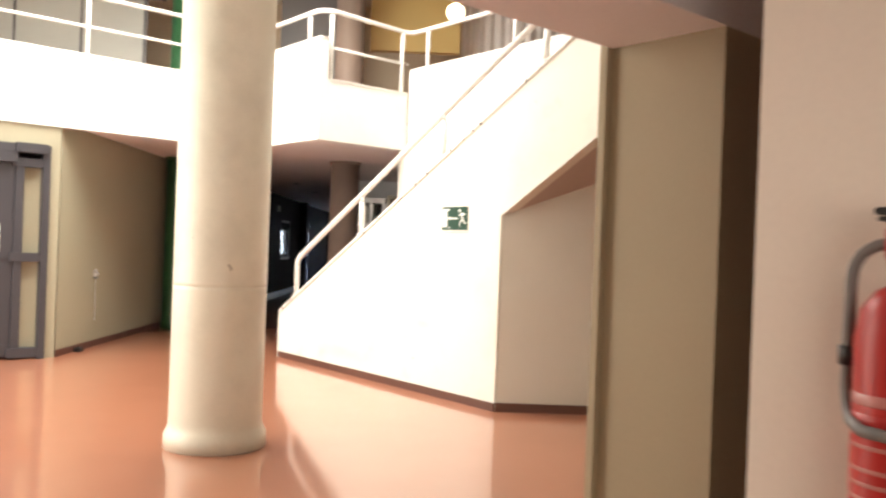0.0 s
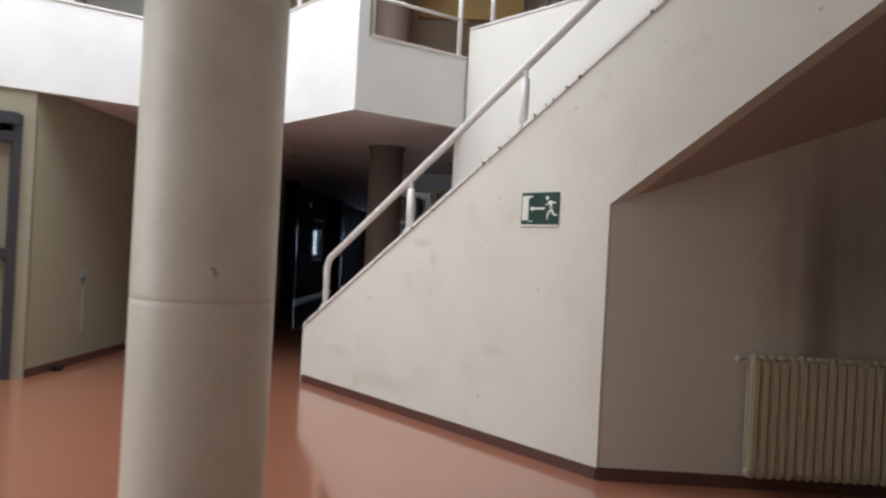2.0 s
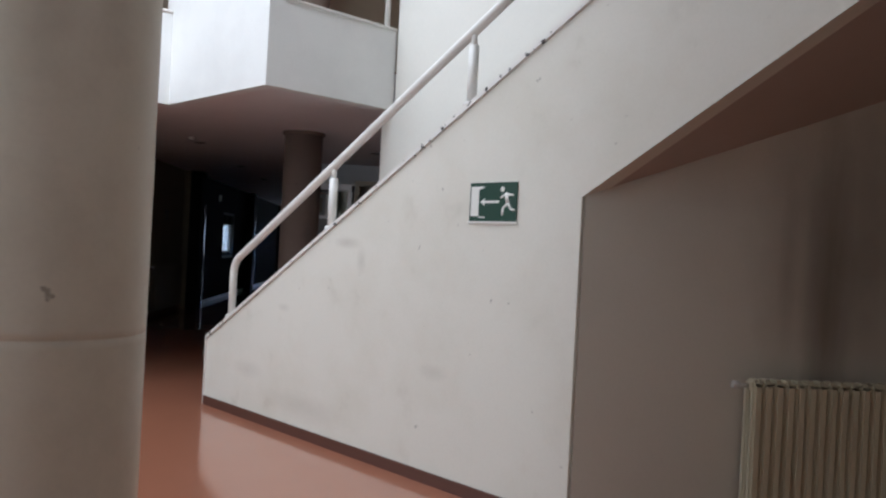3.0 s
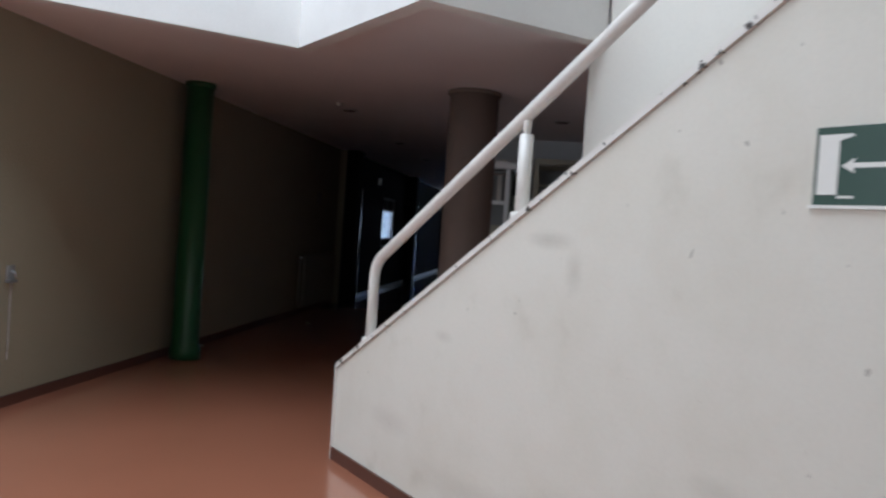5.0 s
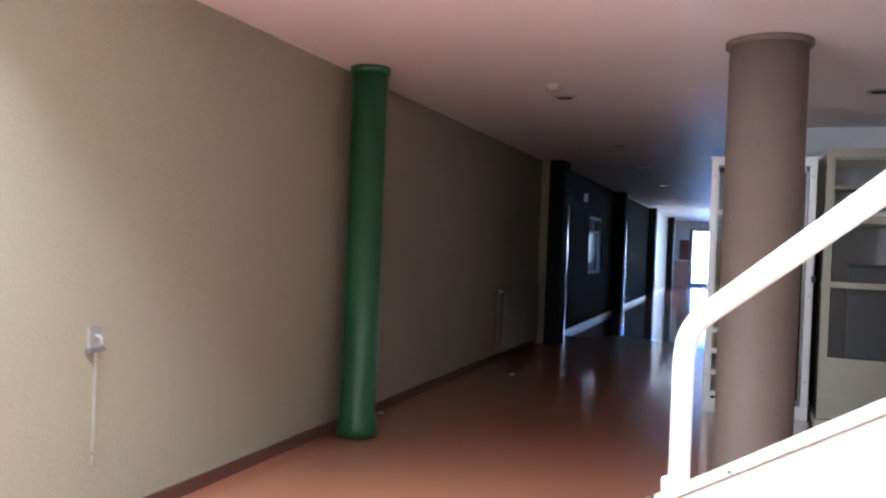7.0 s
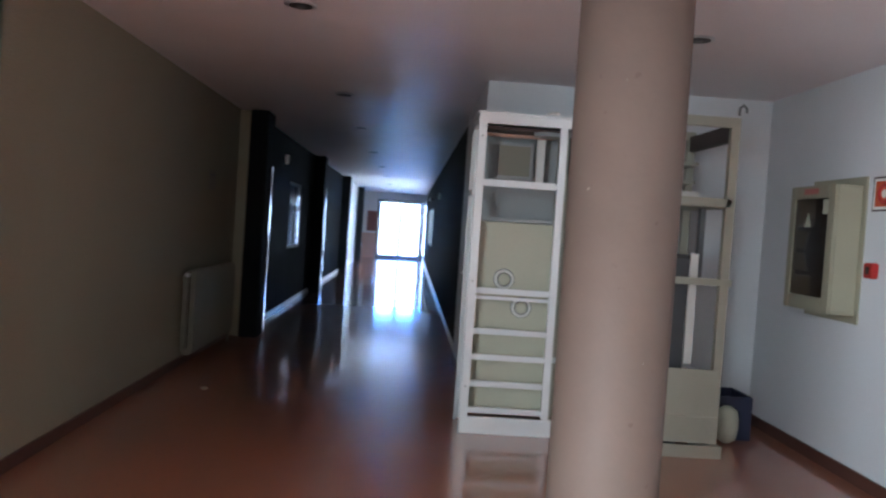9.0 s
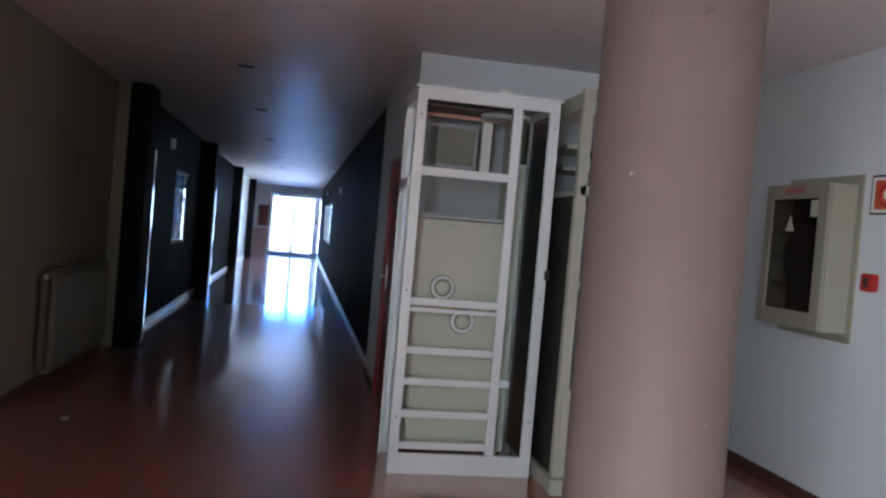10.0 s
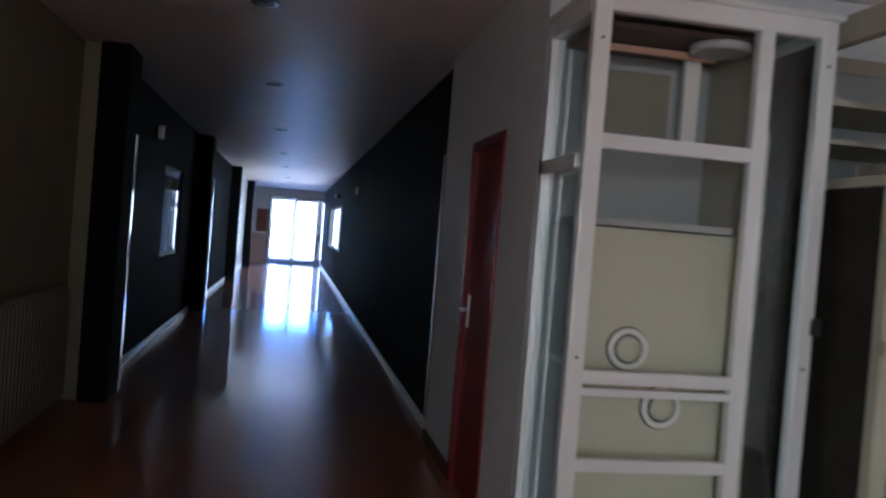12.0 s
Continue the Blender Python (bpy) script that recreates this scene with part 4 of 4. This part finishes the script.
part("top_rail", boxes((0, BW, 0, 0.05, BH - 0.07, BH), bev=0.004), M_SHELF, cb)
part("top_rail", boxes((0, BW, BD - 0.05, BD, BH - 0.07, BH), bev=0.004), M_SHELF, cb)
part("side_top_rail", boxes((0.0, 0.05, 0.05, BD - 0.05, BH - 0.12, BH - 0.02), bev=0.004), M_SHELF, cb)
part("side_top_rail", boxes((BW - 0.05, BW, 0.05, BD - 0.05, BH - 0.16, BH - 0.04), bev=0.004), M_BRN, cb, "dark side rail")
part("shelf", boxes((0.065, BW - 0.12, 0.45, BD - 0.05, 2.09, 2.115), bev=0.003), M_SHELF, cb)
part("shelf", boxes((0.0, BW, 0.051, BD - 0.05, 1.765, 1.80), bev=0.004), M_SHELF, cb)
part("side_board", boxes((0.004, 0.016, 0.055, BD - 0.055, 0.10, 1.76)), M_DKWOOD, cb, "dark worn side board")
part("shelf_lip", boxes((0.02, BW - 0.02, 0.0, 0.05, 1.77, 1.83), bev=0.004), M_SHELF, cb)
part("shelf", boxes((0.065, BW - 0.12, 0.5, BD - 0.05, 1.955, 1.975), bev=0.003), M_SHELF, cb)
part("back_panel", boxes((0.065, BW - 0.13, BD - 0.04, BD - 0.02, 1.80, BH - 0.07)), M_GREYL, cb)
part("cross_bar", boxes((-0.01, BW + 0.01, -0.028, 0.0, 1.215, 1.265), bev=0.004), M_SHELF, cb)
part("front_panel", boxes((0.02, BW - 0.02, -0.02, -0.001, 0.10, 0.62), bev=0.003), M_SHELF, cb)
part("panel_batten", boxes((0.0, BW - 0.02, -0.034, -0.0205, 0.25, 0.29), bev=0.003), M_SHELF, cb)
part("base_board", boxes((-0.02, BW + 0.02, -0.05, -0.031, 0, 0.09), bev=0.003), M_SHELF, cb)
part("inner_upright", boxes((0.655, 0.715, 0.20, 0.24, 0.62, 1.43), bev=0.003), M_SIGNW, cb)
part("inner_upright", boxes((0.74, 0.78, 0.30, 0.36, 1.24, 1.765), bev=0.003), M_GREY, cb)
part("cable_hook", tube([(0.86, 0.02, 2.42), (0.86, 0.02, 2.47), (0.885, 0.02, 2.495), (0.91, 0.02, 2.47), (0.91, 0.02, 2.44)], 0.010, 8), M_GREY, cb)
solid("white_box", boxes((1.03, 1.50, 16.80, 17.10, 1.80, 1.875), bev=0.005), M_SIGNW, None, "flat white box lying on the shelf", "box")
gp = thing("grey_board", pose(1.05, 16.84, 0.0), "dark grey board leaning inside the shelf frame", "board")
part("panel", boxes((0, 0.43, 0, 0.02, 0.0, 1.42), bev=0.004), M_GREYDARK, gp)
part("edge", boxes((0.0, 0.43, -0.004, -0.0005, 1.39, 1.42)), M_BLACK, gp)
# crate beside the shelf
kr = thing("storage_crate", pose(1.84, 17.18, 0), "dark blue crate with a pale bundle against it", "crate")
part("crate", boxes((0, 0.34, 0, 0.02, 0, 0.34), (0, 0.34, 0.38, 0.40, 0, 0.34), (0, 0.02, 0.02, 0.38, 0, 0.34), (0.32, 0.34, 0.02, 0.38, 0, 0.34), (0.02, 0.32, 0.02, 0.38, 0, 0.02), bev=0.004), M_CRATE, kr)
part("bundle", lathe([(0.03, 0.03), (0.07, 0.06), (0.085, 0.13), (0.085, 0.22), (0.07, 0.28), (0.03, 0.31)], 24), M_CREAM, kr, "pale round bundle").location = (0.11, -0.086, -0.028)

# ---- small things on the walls, ceiling and floor ----
sk = thing("wall_holder", pose(LX, 12.03, 0.905, 90, 0, 90), "small metal wall plate with a hanging chain", "holder")
part("plate", boxes((0, 0.085, 0, 0.10, 0, 0.012), bev=0.004), M_ALU, sk)
part("ledge", boxes((-0.01, 0.09, -0.02, 0.0, 0, 0.035), bev=0.003), M_GREY, sk)
part("hook", tube([(0.045, 0.06, 0.012), (0.045, 0.055, 0.04), (0.045, 0.02, 0.045)], 0.007, 8), M_ALU, sk)
for k in range(20):
    part("chain_link", tube([(0.045 + 0.006 * math.cos(a) * (1 if k % 2 else 0.3), 0.01 - 0.026 * k + 0.016 * math.sin(a), 0.012 + 0.006 * math.cos(a) * (0.3 if k % 2 else 1)) for a in [i * math.pi / 4 for i in range(8)]], 0.0022, 5, close=True), M_ALU, sk)
part("chain_tag", boxes((0.038, 0.053, -0.565, -0.51, 0.006, 0.012), bev=0.002), M_ALU, sk)
ws = thing("wall_trim", pose(LX, 15.2, 0.86, 90, 0, 90), "slim vertical metal strip on the wall", "trim")
part("strip", boxes((0, 0.03, 0, 0.78, 0, 0.03), bev=0.004), M_ALU, ws)
dst = thing("door_stop", pose(LX + 0.06, 11.5, 0), "black rubber door stop at the wall", "door stop")
part("block", boxes((-0.04, 0.05, -0.06, 0.06, 0, 0.055), bev=0.012), M_BLACK, dst)
part("screw_cap", lathe([(0.02, 0.05), (0.022, 0.058), (0.015, 0.064)], 14), M_BLACK, dst)


def downlight(x, y):
    dl = thing("recessed_downlight", pose(x, y, 2.75), "unlit recessed ceiling downlight with a metal ring", "lamp", "ceiling downlights")
    part("ring", lathe([(0.072, -0.010), (0.078, -0.012), (0.095, -0.008), (0.098, -0.0005)], 32), M_ALU, dl)
    part("reflector", lathe([(0.071, -0.0125), (0.071, -0.0100)], 28), M_BLACK, dl, "dark reflector well")
    part("bulb", lathe([(0.018, -0.020), (0.024, -0.017), (0.024, -0.0126)], 16), M_GREY, dl)
    return dl


for x, y in ((-1.29, 15.88), (-1.30, 19.2), (-1.30, 22.0), (-1.30, 25.65), (-1.30, 29.4), (-1.30, 33.0), (-1.30, 37.4), (1.12, 15.95)):
    downlight(x, y)
sd = thing("smoke_detector", pose(-1.272, 15.36, 2.75), "small white ceiling smoke detector", "detector")
part("base", lathe([(0.045, -0.012), (0.05, -0.0005)], 24), M_SIGNW, sd)
part("head", lathe([(0.02, -0.04), (0.034, -0.034), (0.036, -0.012)], 24), M_SIGNW, sd)
el = thing("emergency_light", pose(RX, 34.5, 2.2), "small dark wall lamp near the corridor end", "lamp")
part("case", boxes((-0.10, 0, -0.12, 0.12, 0, 0.09), bev=0.01), M_BLACK, el)
part("cover", boxes((-0.12, -0.10, -0.10, 0.10, 0.01, 0.08), bev=0.005), M_SIGNW, el)
for y, z in ((28.9, 2.08), (23.75, 2.30)):
    x, rot = (RX, -90) if y > 25 else (NX, 90)
    wb = thing("wall_light_box", pose(x, y, z, 90, 0, rot), "small pale wall lamp box", "lamp")
    part("case", boxes((-0.05, 0.05, 0, 0.13, 0, 0.05), bev=0.006), M_SIGNW, wb)
    part("lip", boxes((-0.055, 0.055, 0.13, 0.14, 0, 0.055)), M_ALU, wb)
dp = thing("hanging_spotlight", pose(-2.3, 12.1, 4.6, 0, 80, 35), "dark metal tube spotlight hanging behind the balcony", "lamp")
part("cable", tube([(0.0, 0.0, 0.0), (-1.5, 0.0, 0.27)], 0.008, 8), M_GREY, dp)
part("tube", tube([(0, 0, -0.35), (0, 0, 0.35)], 0.045, 16), M_GREY, dp)
part("end_cap", tube([(0, 0, 0.35), (0, 0, 0.39)], 0.055, 16), M_BLACK, dp)

# ---- upper floor seen over the balcony ----
# ochre colour stands for surfaces lit yellow by the globe lamp
structure("upper_ochre_wall", boxes((0.55, 2.05, 15.0, 15.15, 4.72, 6.0)), M_OLIVE, "bulkhead of the upper floor, ochre put in for lamplight", "bulkhead")
globe = thing("globe_lamp", pose(1.93, 13.6, 5.0), "lit round white globe lamp", "lamp")
bmg = bmesh.new()
bmesh.ops.create_uvsphere(bmg, u_segments=24, v_segments=16, radius=0.13)
for fc in bmg.faces:
    fc.smooth = True
part("globe", bmg, M_LAMP, globe)
part("stem", tube([(0, 0, 0.12), (0, 0, 1.0)], 0.012, 8), M_GREY, globe)
cur = thing("curtain", pose(2.1, 15.6, SLAB + 0.03), "pale grey curtain hanging at the upper floor", "curtain")
cb2 = bmesh.new()
vs = [[cb2.verts.new((1.9 * k / 90, 0.05 * math.sin(k * 0.75) + 0.02 * math.sin(k * 0.31), z)) for k in range(91)] for z in (0.0, 1.4, 2.85)]
for a, b in zip(vs, vs[1:]):
    for k in range(90):
        cb2.faces.new((a[k], a[k + 1], b[k + 1], b[k])).smooth = True
part("cloth", cb2, M_CURTAIN, cur)
part("curtain_rail", tube([(-0.05, 0, 2.87), (1.95, 0, 2.87)], 0.015, 8), M_ALU, cur)
# no recess is built: a flat slab in dark grey stands for it
structure("upper_dark_slab", boxes((-1.1, 0.1, 15.8, 15.95, SLAB + 0.03, 5.95)), M_GREY, "dark grey slab in place of a recess on the upper floor", "recess")
wg = thing("window_3", pose(-7.4, 14.6, SLAB + 0.02, 0, 0, 8), "frosted glazed screen of the upper floor", "window", kind="structure")
part("window_frame", frame_bars(0, 4.2, 0, 2.9, 0.06, 0, 0.06), M_GREY, wg)
part("frosted_pane", boxes((0.06, 4.14, 0.02, 0.035, 0.06, 2.84)), M_FROST, wg)
for k in range(1, 4):
    part("mullion", boxes((1.05 * k - 0.02, 1.05 * k + 0.02, -0.002, 0.062, 0.06, 2.84)), M_GREY, wg)

hw = thing("window_4", UD @ pose(-0.8, -7.1, 0), "large steel framed window of the hall", "window", kind="structure")
part("window_frame", frame_bars(0, 4.0, 0.5, 4.7, 0.07, -0.04, 0.04), M_GREY, hw)
for k in range(1, 4):
    part("mullion", boxes((1.0 * k - 0.03, 1.0 * k + 0.03, -0.035, 0.035, 0.57, 4.63)), M_GREY, hw)
part("transom", boxes((0.07, 3.93, -0.03, 0.03, 2.7, 2.76)), M_GREY, hw)

for x, y, a in ((-2.62, 15.27, 20), (-2.2, 17.9, 65)):
    scrap = thing("paper_scrap", pose(x, y, 0, 0, 0, a), "small crumpled white paper scrap on the floor", "litter", "paper scraps")
    bm = bmesh.new()
    bmesh.ops.create_icosphere(bm, subdivisions=2, radius=0.03)
    for v in bm.verts:
        v.co *= 1 + 0.5 * noise.noise(v.co * 40 + Vector((a, 0, 0)))
        v.co.z = max(v.co.z * 0.45, -0.008) + 0.008
    part("paper", bm, M_SHELF, scrap)
pl = thing("wall_notice", pose(LX, 19.62, 1.72, 90, 0, 90), "small faded paper notice on the wall", "notice")
part("sheet", boxes((0, 0.30, 0, 0.21, 0, 0.003)), M_OLIVEP, pl)
part("print_bar", boxes((0.03, 0.27, 0.15, 0.17, 0.003, 0.004)), M_GREY, pl)
# unidentified pale object on the case top, shaped as a plain puck
solid("white_puck", lathe([(0.045, 0.0), (0.05, 0.006), (0.05, 0.022), (0.038, 0.034)], 24), M_SIGNW, pose(0.43, 16.97, 2.358), "small round white object on the display case", "dish")
structure("panel_trim", boxes((RX - 0.006, RX - 0.0005, 20.45, 20.475, 0.09, 2.1)), M_ALU, "slim metal joint strip of the black wall", "trim")
